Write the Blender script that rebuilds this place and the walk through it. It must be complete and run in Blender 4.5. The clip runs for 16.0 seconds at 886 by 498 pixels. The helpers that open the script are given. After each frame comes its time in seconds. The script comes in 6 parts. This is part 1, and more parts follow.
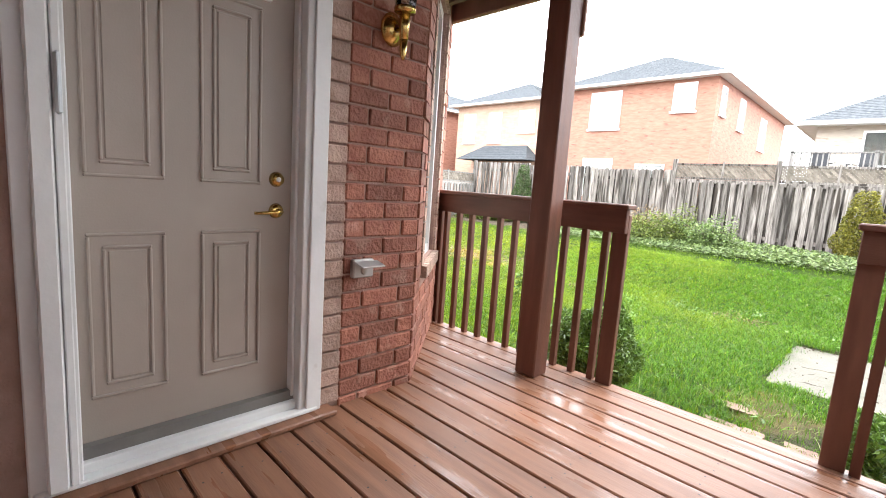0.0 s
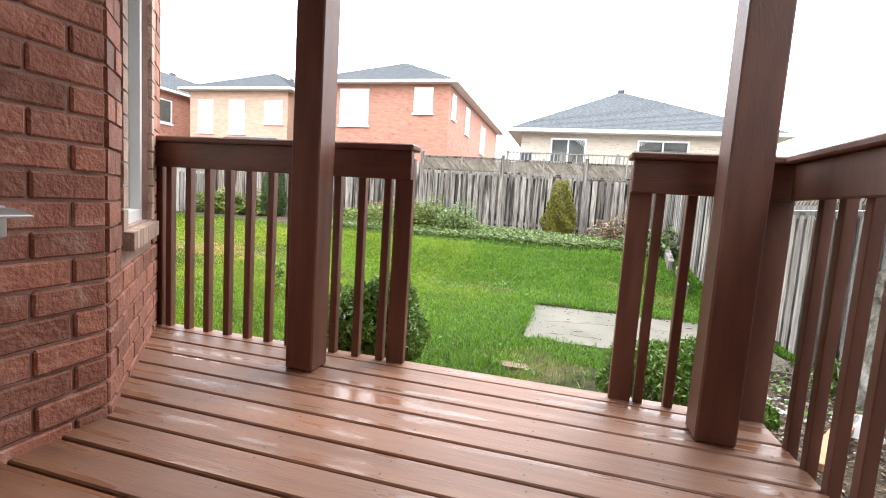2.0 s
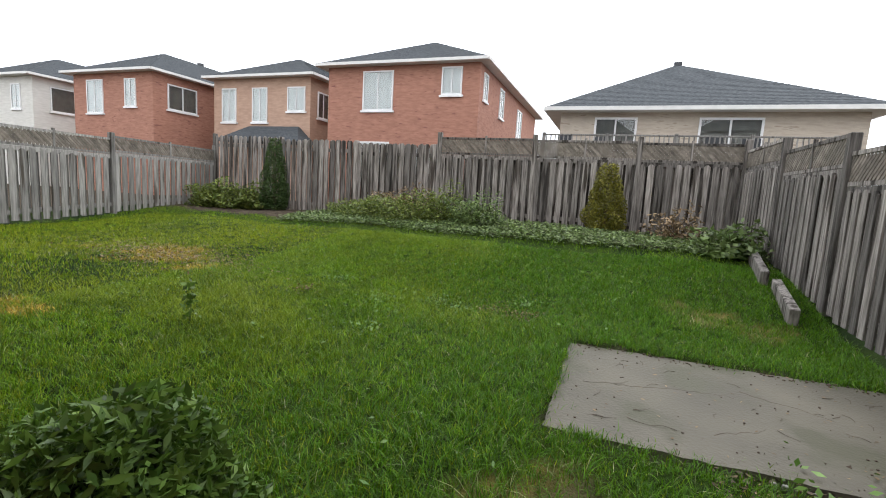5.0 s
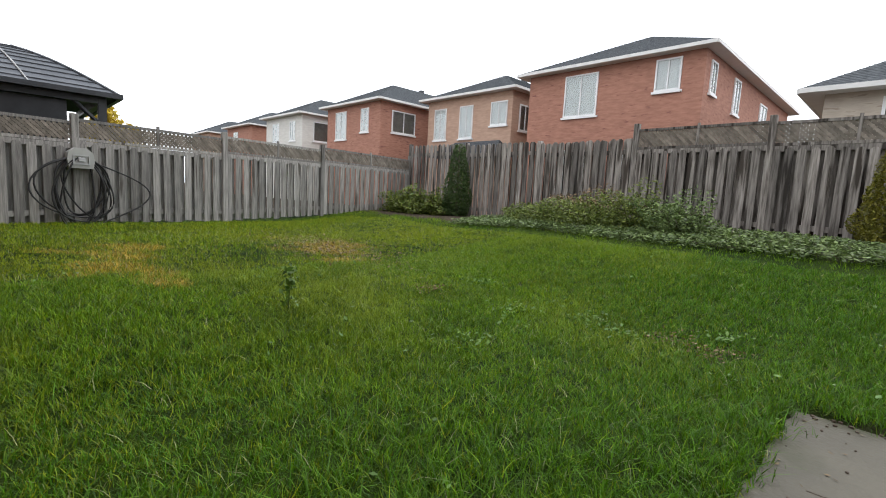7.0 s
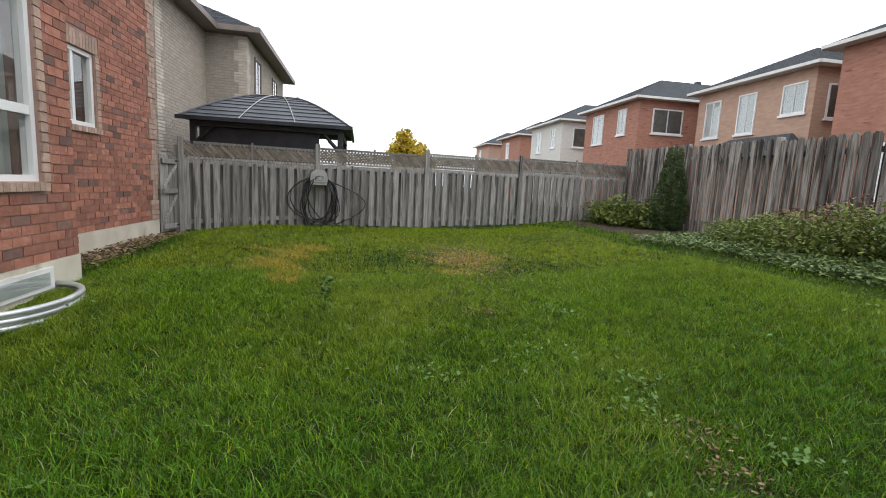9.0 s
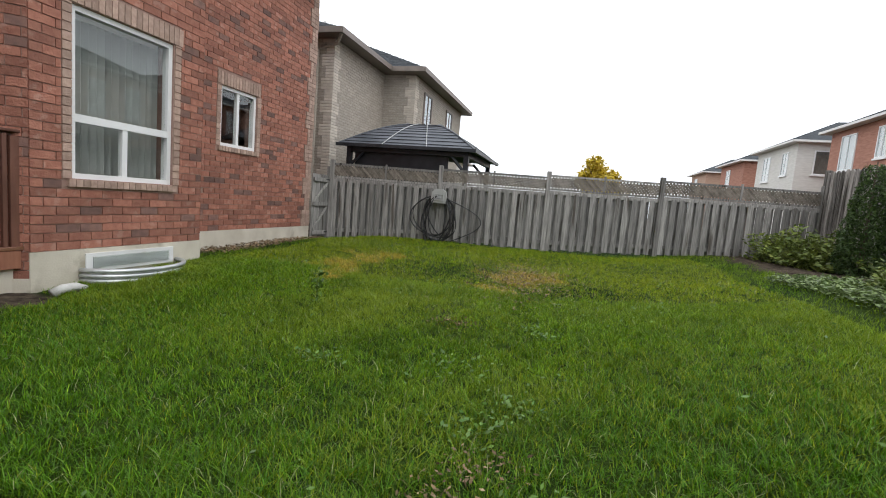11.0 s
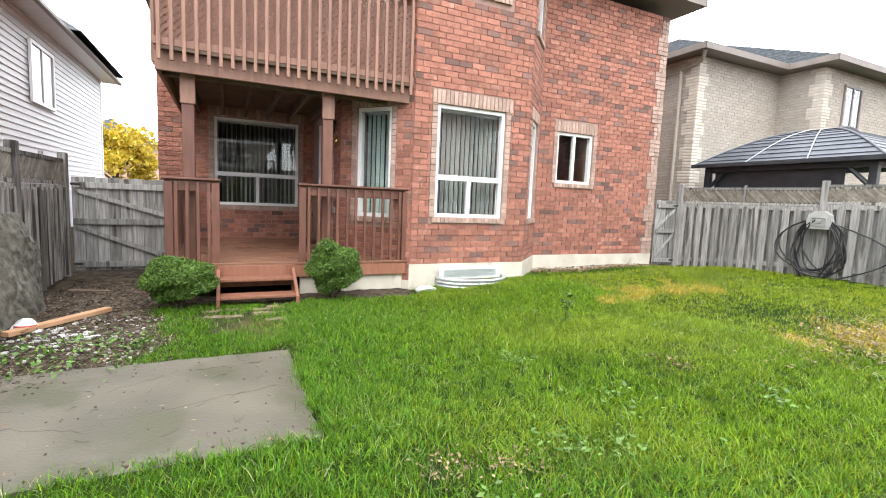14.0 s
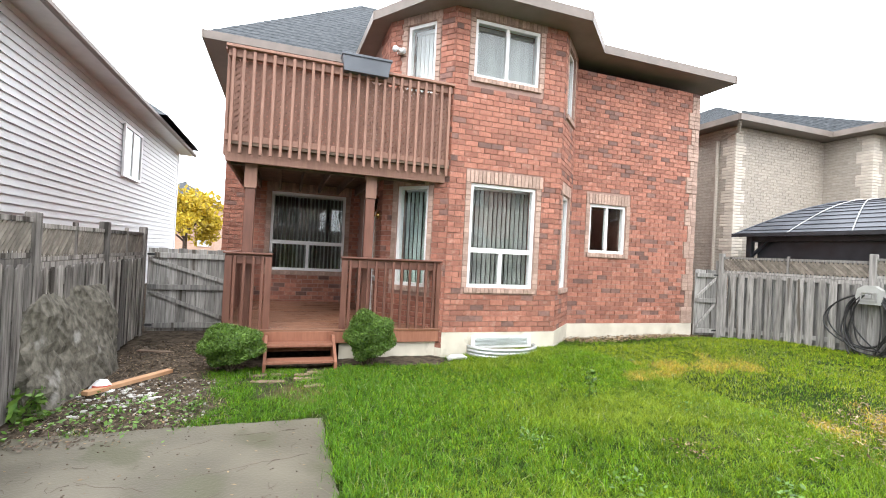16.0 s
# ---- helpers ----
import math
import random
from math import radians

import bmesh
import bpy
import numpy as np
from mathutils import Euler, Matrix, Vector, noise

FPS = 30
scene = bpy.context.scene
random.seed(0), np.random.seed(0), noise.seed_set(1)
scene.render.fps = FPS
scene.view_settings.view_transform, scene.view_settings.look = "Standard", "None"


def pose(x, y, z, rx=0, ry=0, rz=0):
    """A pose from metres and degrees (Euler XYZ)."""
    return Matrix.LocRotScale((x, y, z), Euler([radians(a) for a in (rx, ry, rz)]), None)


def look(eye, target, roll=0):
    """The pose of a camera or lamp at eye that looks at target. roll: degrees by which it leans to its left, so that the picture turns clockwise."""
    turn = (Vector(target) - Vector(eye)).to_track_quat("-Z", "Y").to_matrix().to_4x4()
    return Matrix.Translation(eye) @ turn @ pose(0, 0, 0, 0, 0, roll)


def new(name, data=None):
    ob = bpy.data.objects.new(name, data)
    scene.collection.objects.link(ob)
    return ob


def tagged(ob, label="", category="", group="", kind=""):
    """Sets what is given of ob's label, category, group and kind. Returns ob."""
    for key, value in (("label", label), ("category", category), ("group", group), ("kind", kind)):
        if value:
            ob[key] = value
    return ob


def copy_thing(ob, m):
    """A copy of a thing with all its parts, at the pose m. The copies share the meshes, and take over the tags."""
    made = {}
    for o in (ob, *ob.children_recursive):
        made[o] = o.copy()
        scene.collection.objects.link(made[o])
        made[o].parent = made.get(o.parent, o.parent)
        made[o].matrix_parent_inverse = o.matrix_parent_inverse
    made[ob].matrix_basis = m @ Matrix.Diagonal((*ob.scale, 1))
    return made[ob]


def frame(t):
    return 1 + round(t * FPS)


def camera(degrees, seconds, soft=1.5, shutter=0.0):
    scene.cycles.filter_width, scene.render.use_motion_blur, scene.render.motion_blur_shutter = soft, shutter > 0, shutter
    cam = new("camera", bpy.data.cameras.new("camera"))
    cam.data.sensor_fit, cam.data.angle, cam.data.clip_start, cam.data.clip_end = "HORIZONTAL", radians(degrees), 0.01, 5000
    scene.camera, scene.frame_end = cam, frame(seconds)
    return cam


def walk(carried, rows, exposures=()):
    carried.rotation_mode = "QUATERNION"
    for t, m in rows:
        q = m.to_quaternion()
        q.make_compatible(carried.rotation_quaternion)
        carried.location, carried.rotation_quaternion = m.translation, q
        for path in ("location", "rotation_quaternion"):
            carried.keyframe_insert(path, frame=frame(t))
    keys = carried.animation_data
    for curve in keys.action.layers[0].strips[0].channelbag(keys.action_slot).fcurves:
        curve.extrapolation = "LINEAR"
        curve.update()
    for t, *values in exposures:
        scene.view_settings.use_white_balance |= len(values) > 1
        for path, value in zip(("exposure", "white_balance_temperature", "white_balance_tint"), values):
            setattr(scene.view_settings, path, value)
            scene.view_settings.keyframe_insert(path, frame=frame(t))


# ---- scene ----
cam = camera(88.0, 16.0, 1.0)
PATH = [
    (0, (-0.438, -2.563, 1.493), (-1.832, -1.155, 1.214), 3.9),
    (0.5, (-0.508, -2.516, 1.406), (-1.753, -0.972, 1.148), 3.9),
    (1, (-0.578, -2.451, 1.318), (-1.6, -0.749, 1.078), 4.0),
    (1.5, (-0.673, -2.314, 1.217), (-1.519, -0.515, 0.995), 4.1),
    (2, (-0.796, -2.096, 1.192), (-1.308, -0.172, 0.988), 3.8),
    (2.5, (-0.86, -1.831, 1.196), (-1.185, 0.132, 0.975), 3.6),
    (3, (-0.961, -1.430, 1.263), (-1.104, 0.556, 1.076), 3.9),
    (4.3, (-0.92, -0.58, 1.24), (-1.35, 1.36, 1.02), 3.6),
    (5.5, (-0.845, 0.150, 1.179), (-1.677, 1.951, 0.931), 3.2),
    (6, (-0.835, 0.340, 1.122), (-1.805, 2.076, 0.916), 3.3),
    (6.5, (-0.836, 0.615, 1.027), (-1.983, 2.240, 0.816), 3.2),
    (7, (-0.782, 1.063, 0.939), (-2.202, 2.453, 0.711), 3.1),
    (7.5, (-0.686, 1.486, 0.929), (-2.241, 2.723, 0.696), 3.0),
    (8, (-0.445, 1.917, 0.979), (-2.150, 2.931, 0.729), 2.9),
    (8.5, (-0.145, 2.398, 1.058), (-1.996, 3.111, 0.800), 3.0),
    (9, (0.013, 2.927, 1.182), (-1.935, 3.287, 0.910), 2.9),
    (11.3, (-0.052, 5.29, 1.102), (-1.92, 4.607, 0.883), 3.8),
    (11.5, (-0.129, 5.462, 1.093), (-1.949, 4.666, 0.863), 2.9),
    (12, (-0.235, 5.793, 1.148), (-1.946, 4.784, 0.917), 2.7),
    (12.5, (-0.433, 6.083, 1.223), (-1.925, 4.772, 0.984), 2.6),
    (13, (-0.595, 6.437, 1.292), (-1.816, 4.871, 1.054), 2.3),
    (13.5, (-0.674, 6.553, 1.282), (-1.662, 4.828, 1.061), 2.1),
    (14, (-0.631, 6.592, 1.294), (-1.483, 4.795, 1.085), 2.4),
    (14.5, (-0.57, 6.695, 1.346), (-1.348, 4.861, 1.17), 2.5),
    (15, (-0.609, 6.846, 1.416), (-1.362, 4.997, 1.297), 2.7),
    (15.5, (-0.668, 6.952, 1.481), (-1.373, 5.081, 1.432), 2.6),
    (16, (-0.669, 7.01, 1.569), (-1.332, 5.123, 1.589), 2.9),
]
walk(cam, [(t, look(eye, target, roll)) for t, eye, target, roll in PATH],
     exposures=[(0, 1.5), (1.5, 1.2), (3, 0.62), (5.5, -0.6), (7, -0.68), (9, -0.78), (12.2, -0.85), (13.5, 0.27), (15, 0.65), (16, 0.5)])

# ---------------------------------------------------------------- light
world = bpy.data.worlds.new("overcast")
scene.world = world
world.use_nodes = True
wn, wl = world.node_tree.nodes, world.node_tree.links
bg = wn["Background"]
sky = wn.new("ShaderNodeTexSky")
sky.sky_type, sky.sun_disc = "NISHITA", False
sky.sun_elevation, sky.sun_rotation = radians(48), radians(150)
sky.air_density, sky.dust_density = 1.0, 6.0
veil = wn.new("ShaderNodeMixRGB")
veil.inputs[0].default_value = 0.88
veil.inputs[2].default_value = (19.8, 20.6, 21.8, 1)
wl.new(sky.outputs[0], veil.inputs[1])
wl.new(veil.outputs[0], bg.inputs[0])
bg.inputs[1].default_value = 0.15
sun = new("sun", bpy.data.lights.new("sun", "SUN"))
sun.data.energy, sun.data.angle, sun.data.color = 1.4, radians(25), (1.0, 0.97, 0.92)
sun.matrix_world = look((8, 14, 22), (0, 0, 0))


# ---------------------------------------------------------------- materials
def mat(name, c1, c2, rough=0.8, scale=4.0, stretch=(1, 1, 1), bump=0.25, bscale=60.0, metal=0.0, rnd="", amount=0.35,
        spots=None, spot_scale=1.3, spot_size=0.6, wet=False, spec=0.5, through_light=0.0, patch=None):
    m = bpy.data.materials.new(name)
    m.use_nodes = True
    n, l = m.node_tree.nodes, m.node_tree.links
    b = n["Principled BSDF"]
    b.inputs["Metallic"].default_value, b.inputs["Specular IOR Level"].default_value = metal, spec
    geo = n.new("ShaderNodeNewGeometry")
    mp = n.new("ShaderNodeMapping")
    mp.inputs["Scale"].default_value = stretch
    l.new(geo.outputs["Position"], mp.inputs["Vector"])
    coord = mp.outputs[0]
    rand = None
    if rnd:
        rand = geo.outputs["Random Per Island"] if rnd == "island" else n.new("ShaderNodeObjectInfo").outputs["Random"]
        add = n.new("ShaderNodeVectorMath")
        add.operation = "MULTIPLY_ADD"
        add.inputs[1].default_value = (37.0, 19.0, 53.0)
        l.new(rand, add.inputs[0])
        l.new(coord, add.inputs[2])
        coord = add.outputs[0]

    def noise_at(sc, detail=5.0):
        t = n.new("ShaderNodeTexNoise")
        t.inputs["Scale"].default_value, t.inputs["Detail"].default_value = sc, detail
        l.new(coord, t.inputs["Vector"])
        return t.outputs["Fac"]

    grain = noise_at(scale)
    ramp = n.new("ShaderNodeValToRGB")
    ramp.color_ramp.elements[0].position, ramp.color_ramp.elements[1].position = 0.32, 0.68
    ramp.color_ramp.elements[0].color, ramp.color_ramp.elements[1].color = (*c1, 1), (*c2, 1)
    l.new(grain, ramp.inputs[0])
    col = ramp.outputs[0]
    if spots:
        sp = n.new("ShaderNodeMapRange")
        sp.inputs[1].default_value, sp.inputs[2].default_value = spot_size, spot_size + 0.09
        l.new(noise_at(spot_scale, 8.0), sp.inputs[0])
        mix = n.new("ShaderNodeMixRGB")
        mix.inputs[2].default_value = (*spots, 1)
        l.new(sp.outputs[0], mix.inputs[0])
        l.new(col, mix.inputs[1])
        col = mix.outputs[0]
    if rand is not None:
        hsv = n.new("ShaderNodeHueSaturation")
        rng = n.new("ShaderNodeMapRange")
        rng.inputs[3].default_value, rng.inputs[4].default_value = 1 - amount, 1 + amount
        l.new(rand, rng.inputs[0])
        l.new(rng.outputs[0], hsv.inputs["Value"])
        l.new(col, hsv.inputs["Color"])
        col = hsv.outputs[0]
    if patch:
        for sc, lo, hi, tint, top in ((0.55, 0.42, 0.64, patch, 0.7), (1.7, 0.45, 0.7, tuple(0.5 * q for q in c1), 0.55)):
            t = n.new("ShaderNodeTexNoise")
            t.inputs["Scale"].default_value, t.inputs["Detail"].default_value = sc, 4.0
            l.new(geo.outputs["Position"], t.inputs["Vector"])
            sp = n.new("ShaderNodeMapRange")
            sp.inputs[1].default_value, sp.inputs[2].default_value, sp.inputs[4].default_value = lo, hi, top
            l.new(t.outputs["Fac"], sp.inputs[0])
            mix = n.new("ShaderNodeMixRGB")
            mix.inputs[2].default_value = (*tint, 1)
            l.new(sp.outputs[0], mix.inputs[0])
            l.new(col, mix.inputs[1])
            col = mix.outputs[0]
    l.new(col, b.inputs["Base Color"])
    if wet:
        rr = n.new("ShaderNodeMapRange")
        rr.inputs[1].default_value, rr.inputs[2].default_value = 0.36, 0.46
        rr.inputs[3].default_value, rr.inputs[4].default_value = 0.05, rough
        l.new(noise_at(2.2, 3.0), rr.inputs[0])
        l.new(rr.outputs[0], b.inputs["Roughness"])
    else:
        rr = n.new("ShaderNodeMapRange")
        rr.inputs[3].default_value, rr.inputs[4].default_value = max(0.02, rough - 0.12), min(1.0, rough + 0.12)
        l.new(grain, rr.inputs[0])
        l.new(rr.outputs[0], b.inputs["Roughness"])
    if bump:
        bp = n.new("ShaderNodeBump")
        bp.inputs["Strength"].default_value, bp.inputs["Distance"].default_value = bump, 0.01
        l.new(noise_at(bscale, 3.0), bp.inputs["Height"])
        l.new(bp.outputs[0], b.inputs["Normal"])
    if through_light:
        tr = n.new("ShaderNodeBsdfTranslucent")
        l.new(col, tr.inputs[0])
        mx = n.new("ShaderNodeMixShader")
        mx.inputs[0].default_value = through_light
        l.new(b.outputs[0], mx.inputs[1])
        l.new(tr.outputs[0], mx.inputs[2])
        l.new(mx.outputs[0], n["Material Output"].inputs[0])
    return m


RED = dict(rough=0.85, scale=14, bump=1.0, bscale=55, spots=(0.40, 0.21, 0.16), spot_scale=9, spot_size=0.58)
M_brick = mat("red_brick", (0.285, 0.108, 0.072), (0.39, 0.172, 0.12), rnd="island", amount=0.27, **RED)
M_brick_one = mat("red_brick_single", (0.27, 0.1, 0.066), (0.365, 0.155, 0.105), rnd="object", amount=0.27, **RED)
M_buff = mat("buff_brick", (0.36, 0.24, 0.19), (0.48, 0.34, 0.275), rough=0.9, scale=18, bump=0.8, bscale=70, rnd="island", amount=0.2)
M_dark = mat("dark_brick", (0.15, 0.083, 0.068), (0.23, 0.125, 0.1), rough=0.85, scale=14, bump=0.6, bscale=90, rnd="island", amount=0.3)
M_mortar = mat("mortar", (0.31, 0.195, 0.16), (0.41, 0.27, 0.225), rough=0.95, scale=9, bump=0.4, bscale=120)
M_concrete = mat("foundation_concrete", (0.52, 0.47, 0.38), (0.66, 0.61, 0.51), scale=3, bump=0.3, spots=(0.4, 0.36, 0.28), spot_scale=2.5)
M_slab = mat("weathered_concrete", (0.082, 0.073, 0.052), (0.14, 0.126, 0.094), rough=0.62, scale=1.6, bump=0.5, bscale=45, spots=(0.075, 0.072, 0.042), spot_scale=1.9, spot_size=0.53)
M_deck = mat("wet_deck_stain", (0.17, 0.077, 0.043), (0.25, 0.118, 0.07), rough=0.5, scale=3.0, stretch=(0.6, 7, 7), bump=0.12, bscale=25, rnd="object", amount=0.14, wet=True)
M_wood = mat("brown_stain", (0.115, 0.047, 0.032), (0.175, 0.075, 0.05), rough=0.5, scale=5, stretch=(4, 4, 0.6), bump=0.15, bscale=40, rnd="object", amount=0.16)
M_wood_x = mat("brown_stain_rail", (0.115, 0.047, 0.032), (0.175, 0.075, 0.05), rough=0.5, scale=5, stretch=(0.6, 4, 4), bump=0.15, bscale=40)
M_redwood = mat("red_brown_stain", (0.22, 0.088, 0.052), (0.31, 0.135, 0.082), rough=0.55, scale=5, stretch=(4, 4, 0.6), bump=0.15, bscale=40, rnd="object", amount=0.15)
M_balcony = mat("balcony_stain", (0.24, 0.125, 0.088), (0.33, 0.18, 0.13), rough=0.65, scale=5, stretch=(4, 4, 0.6), bump=0.15, bscale=40, rnd="object", amount=0.1)
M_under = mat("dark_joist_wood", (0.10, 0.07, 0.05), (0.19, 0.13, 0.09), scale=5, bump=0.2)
M_fence = mat("grey_fence_wood", (0.17, 0.163, 0.154), (0.37, 0.353, 0.33), rough=0.9, scale=6, stretch=(6, 6, 0.45), bump=0.5, bscale=30, rnd="object", amount=0.32, spots=(0.08, 0.068, 0.055), spot_scale=1.6, spot_size=0.6)
# Dark streaks are weathering, blackened further for shade in the picket gaps.
M_fence2 = mat("dark_fence_wood", (0.11, 0.097, 0.087), (0.34, 0.31, 0.285), rough=0.9, scale=6, stretch=(6, 6, 0.45), bump=0.5, bscale=30, rnd="object", amount=0.5, spots=(0.04, 0.032, 0.026), spot_scale=1.6, spot_size=0.53)
M_lattice = mat("lattice_wood", (0.13, 0.11, 0.09), (0.28, 0.245, 0.205), rough=0.9, scale=8, bump=0.3, rnd="island", amount=0.25)
M_white = mat("white_paint", (0.70, 0.70, 0.69), (0.82, 0.82, 0.81), rough=0.45, scale=3, bump=0.06, spots=(0.55, 0.52, 0.47), spot_scale=5, spot_size=0.68)
M_vinyl = mat("white_vinyl", (0.76, 0.76, 0.76), (0.84, 0.84, 0.84), rough=0.35, scale=2, bump=0.03)
M_door = mat("taupe_door_paint", (0.36, 0.31, 0.265), (0.41, 0.355, 0.305), rough=0.42, scale=2, bump=0.05, bscale=150)
M_brass = mat("brass", (0.62, 0.40, 0.12), (0.78, 0.55, 0.2), rough=0.2, metal=1.0, bump=0.02)
M_grey = mat("grey_metal", (0.38, 0.38, 0.38), (0.52, 0.52, 0.51), rough=0.45, metal=0.6, bump=0.05)
M_galv = mat("galvanised_steel", (0.5, 0.52, 0.53), (0.64, 0.66, 0.67), rough=0.4, metal=0.7, bump=0.1)
M_black = mat("black_rubber", (0.012, 0.012, 0.013), (0.03, 0.03, 0.03), rough=0.45, bump=0.1)
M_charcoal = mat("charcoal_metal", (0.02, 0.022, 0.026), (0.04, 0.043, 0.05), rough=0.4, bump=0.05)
M_canopy = mat("slate_metal_roof", (0.07, 0.08, 0.095), (0.12, 0.13, 0.15), rough=0.45, scale=2, bump=0.05)
M_blind = mat("vertical_blind", (0.50, 0.52, 0.50), (0.60, 0.62, 0.60), rough=0.7, bump=0.05, rnd="object", amount=0.12, through_light=0.3)
M_curtain = mat("pale_curtain", (0.55, 0.68, 0.64), (0.68, 0.78, 0.74), rough=0.8, bump=0.1, through_light=0.3)
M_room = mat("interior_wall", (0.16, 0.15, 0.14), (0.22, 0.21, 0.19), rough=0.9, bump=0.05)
M_shingle = mat("grey_shingle", (0.05, 0.056, 0.063), (0.12, 0.13, 0.14), spec=0.12, rough=0.9, scale=9, stretch=(1, 1, 3), bump=0.8, bscale=18, rnd="island", amount=0.25)
M_fascia = mat("taupe_fascia", (0.18, 0.15, 0.13), (0.23, 0.19, 0.165), rough=0.5, bump=0.05)
M_soffit = mat("white_trim", (0.66, 0.65, 0.63), (0.74, 0.73, 0.71), rough=0.5, bump=0.05)
M_siding = mat("white_siding", (0.57, 0.575, 0.58), (0.65, 0.655, 0.66), rough=0.5, scale=1.5, bump=0.05, rnd="object", amount=0.04)
M_beige = mat("beige_brick", (0.37, 0.325, 0.27), (0.47, 0.42, 0.36), rough=0.85, scale=12, stretch=(1, 1, 3), bump=0.4, rnd="island", amount=0.08)
M_mortar_pale = mat("pale_mortar", (0.24, 0.215, 0.18), (0.32, 0.29, 0.25), rough=0.95, scale=9, bump=0.4)
M_quoin = mat("pale_quoin_brick", (0.54, 0.48, 0.41), (0.66, 0.60, 0.52), rough=0.9, scale=6, bump=0.5, rnd="object", amount=0.1)
M_far_red = mat("far_red_brick", (0.33, 0.155, 0.11), (0.45, 0.225, 0.16), rough=0.9, scale=3, stretch=(1, 1, 4), bump=0.5, bscale=12, rnd="object", amount=0.05, spots=(0.24, 0.10, 0.08), spot_scale=2.2, spot_size=0.6)
M_far_tan = mat("far_tan_brick", (0.42, 0.27, 0.20), (0.52, 0.35, 0.26), rough=0.9, scale=3, stretch=(1, 1, 4), bump=0.5, bscale=12)
M_far_buff = mat("far_buff_brick", (0.45, 0.38, 0.31), (0.58, 0.51, 0.42), rough=0.9, scale=2.5, stretch=(1, 1, 5), bump=0.5, bscale=12, spots=(0.38, 0.31, 0.25), spot_scale=2.5)
M_far_white = mat("far_pale_brick", (0.60, 0.58, 0.54), (0.70, 0.68, 0.64), rough=0.9, scale=2.5, stretch=(1, 1, 5), bump=0.4, bscale=12)
M_leaf = mat("bush_leaf", (0.045, 0.11, 0.014), (0.16, 0.26, 0.04), rough=0.5, scale=8, bump=0, rnd="island", amount=0.45, through_light=0.25)
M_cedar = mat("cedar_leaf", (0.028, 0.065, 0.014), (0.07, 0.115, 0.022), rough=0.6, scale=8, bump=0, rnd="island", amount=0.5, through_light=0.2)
M_cedar_gold = mat("golden_cedar_leaf", (0.11, 0.12, 0.014), (0.25, 0.22, 0.026), rough=0.6, scale=6, bump=0, rnd="island", amount=0.5, through_light=0.2)
M_shrub = mat("shrub_leaf", (0.075, 0.125, 0.022), (0.21, 0.245, 0.045), rough=0.55, scale=4, bump=0, rnd="island", amount=0.5, through_light=0.25)
M_ivy = mat("ground_cover_leaf", (0.075, 0.13, 0.035), (0.21, 0.28, 0.09), rough=0.5, scale=3, bump=0, rnd="island", amount=0.5, through_light=0.2)
M_yellow = mat("autumn_leaf", (0.42, 0.30, 0.02), (0.62, 0.48, 0.05), rough=0.6, scale=3, bump=0, rnd="island", amount=0.35, through_light=0.3)
M_dryleaf = mat("dry_leaf", (0.13, 0.08, 0.04), (0.30, 0.22, 0.13), rough=0.9, scale=6, bump=0, rnd="island", amount=0.5)
M_grass = mat("grass_blade", (0.082, 0.195, 0.005), (0.225, 0.375, 0.012), rough=0.5, scale=6.0, bump=0, rnd="island", amount=0.55, spec=0.25, through_light=0.3, patch=(0.27, 0.34, 0.03))
# Darker blade copy, with shade low in the grass put into its colour.
M_grass_under = mat("under_grass_blade", (0.035, 0.10, 0.006), (0.11, 0.22, 0.014), rough=0.5, scale=5.0, bump=0, rnd="island", amount=0.6, spec=0.3, through_light=0.3)
# Deeper green, with lens vignetting on that side put into the tone.
M_grass_east = mat("east_grass_blade", (0.045, 0.145, 0.004), (0.13, 0.28, 0.01), rough=0.5, scale=5.0, bump=0, rnd="island", amount=0.55, spec=0.3, through_light=0.3)
M_grass_olive = mat("olive_grass_blade", (0.20, 0.255, 0.006), (0.40, 0.45, 0.02), rough=0.55, scale=3.0, bump=0, rnd="island", amount=0.5, spec=0.25, through_light=0.3)
M_pale_blade = mat("pale_grass_blade", (0.22, 0.27, 0.10), (0.46, 0.46, 0.22), rough=0.5, scale=4.0, bump=0, rnd="island", amount=0.4, spec=0.4, through_light=0.25)
M_clover = mat("clover_leaf", (0.06, 0.15, 0.015), (0.16, 0.28, 0.05), rough=0.45, scale=5, bump=0, rnd="island", amount=0.4, through_light=0.2)
M_straw = mat("dry_grass_blade", (0.40, 0.25, 0.02), (0.56, 0.40, 0.06), rough=0.7, scale=2, bump=0, rnd="island", amount=0.4, through_light=0.2)
M_bark = mat("bark", (0.07, 0.05, 0.035), (0.14, 0.105, 0.08), rough=0.95, scale=12, bump=0.8)
M_gravel = mat("stone_chip", (0.2, 0.18, 0.16), (0.42, 0.4, 0.37), scale=10, bump=0.5, rnd="island", amount=0.4)
M_stone = mat("pale_stone", (0.45, 0.44, 0.42), (0.62, 0.61, 0.58), scale=10, bump=0.5)
M_plastic = mat("grey_plastic", (0.33, 0.33, 0.31), (0.42, 0.42, 0.40), rough=0.5, bump=0.05)
M_mossy = mat("mossy_rough_concrete", (0.045, 0.04, 0.028), (0.19, 0.172, 0.14), rough=0.95, scale=13, bump=1.0, bscale=28, spots=(0.30, 0.285, 0.26), spot_scale=3.2, spot_size=0.61)
M_paver = mat("worn_paver", (0.16, 0.095, 0.07), (0.27, 0.18, 0.145), rough=0.9, scale=12, bump=0.7, rnd="object", amount=0.2, spots=(0.13, 0.13, 0.06), spot_scale=6)
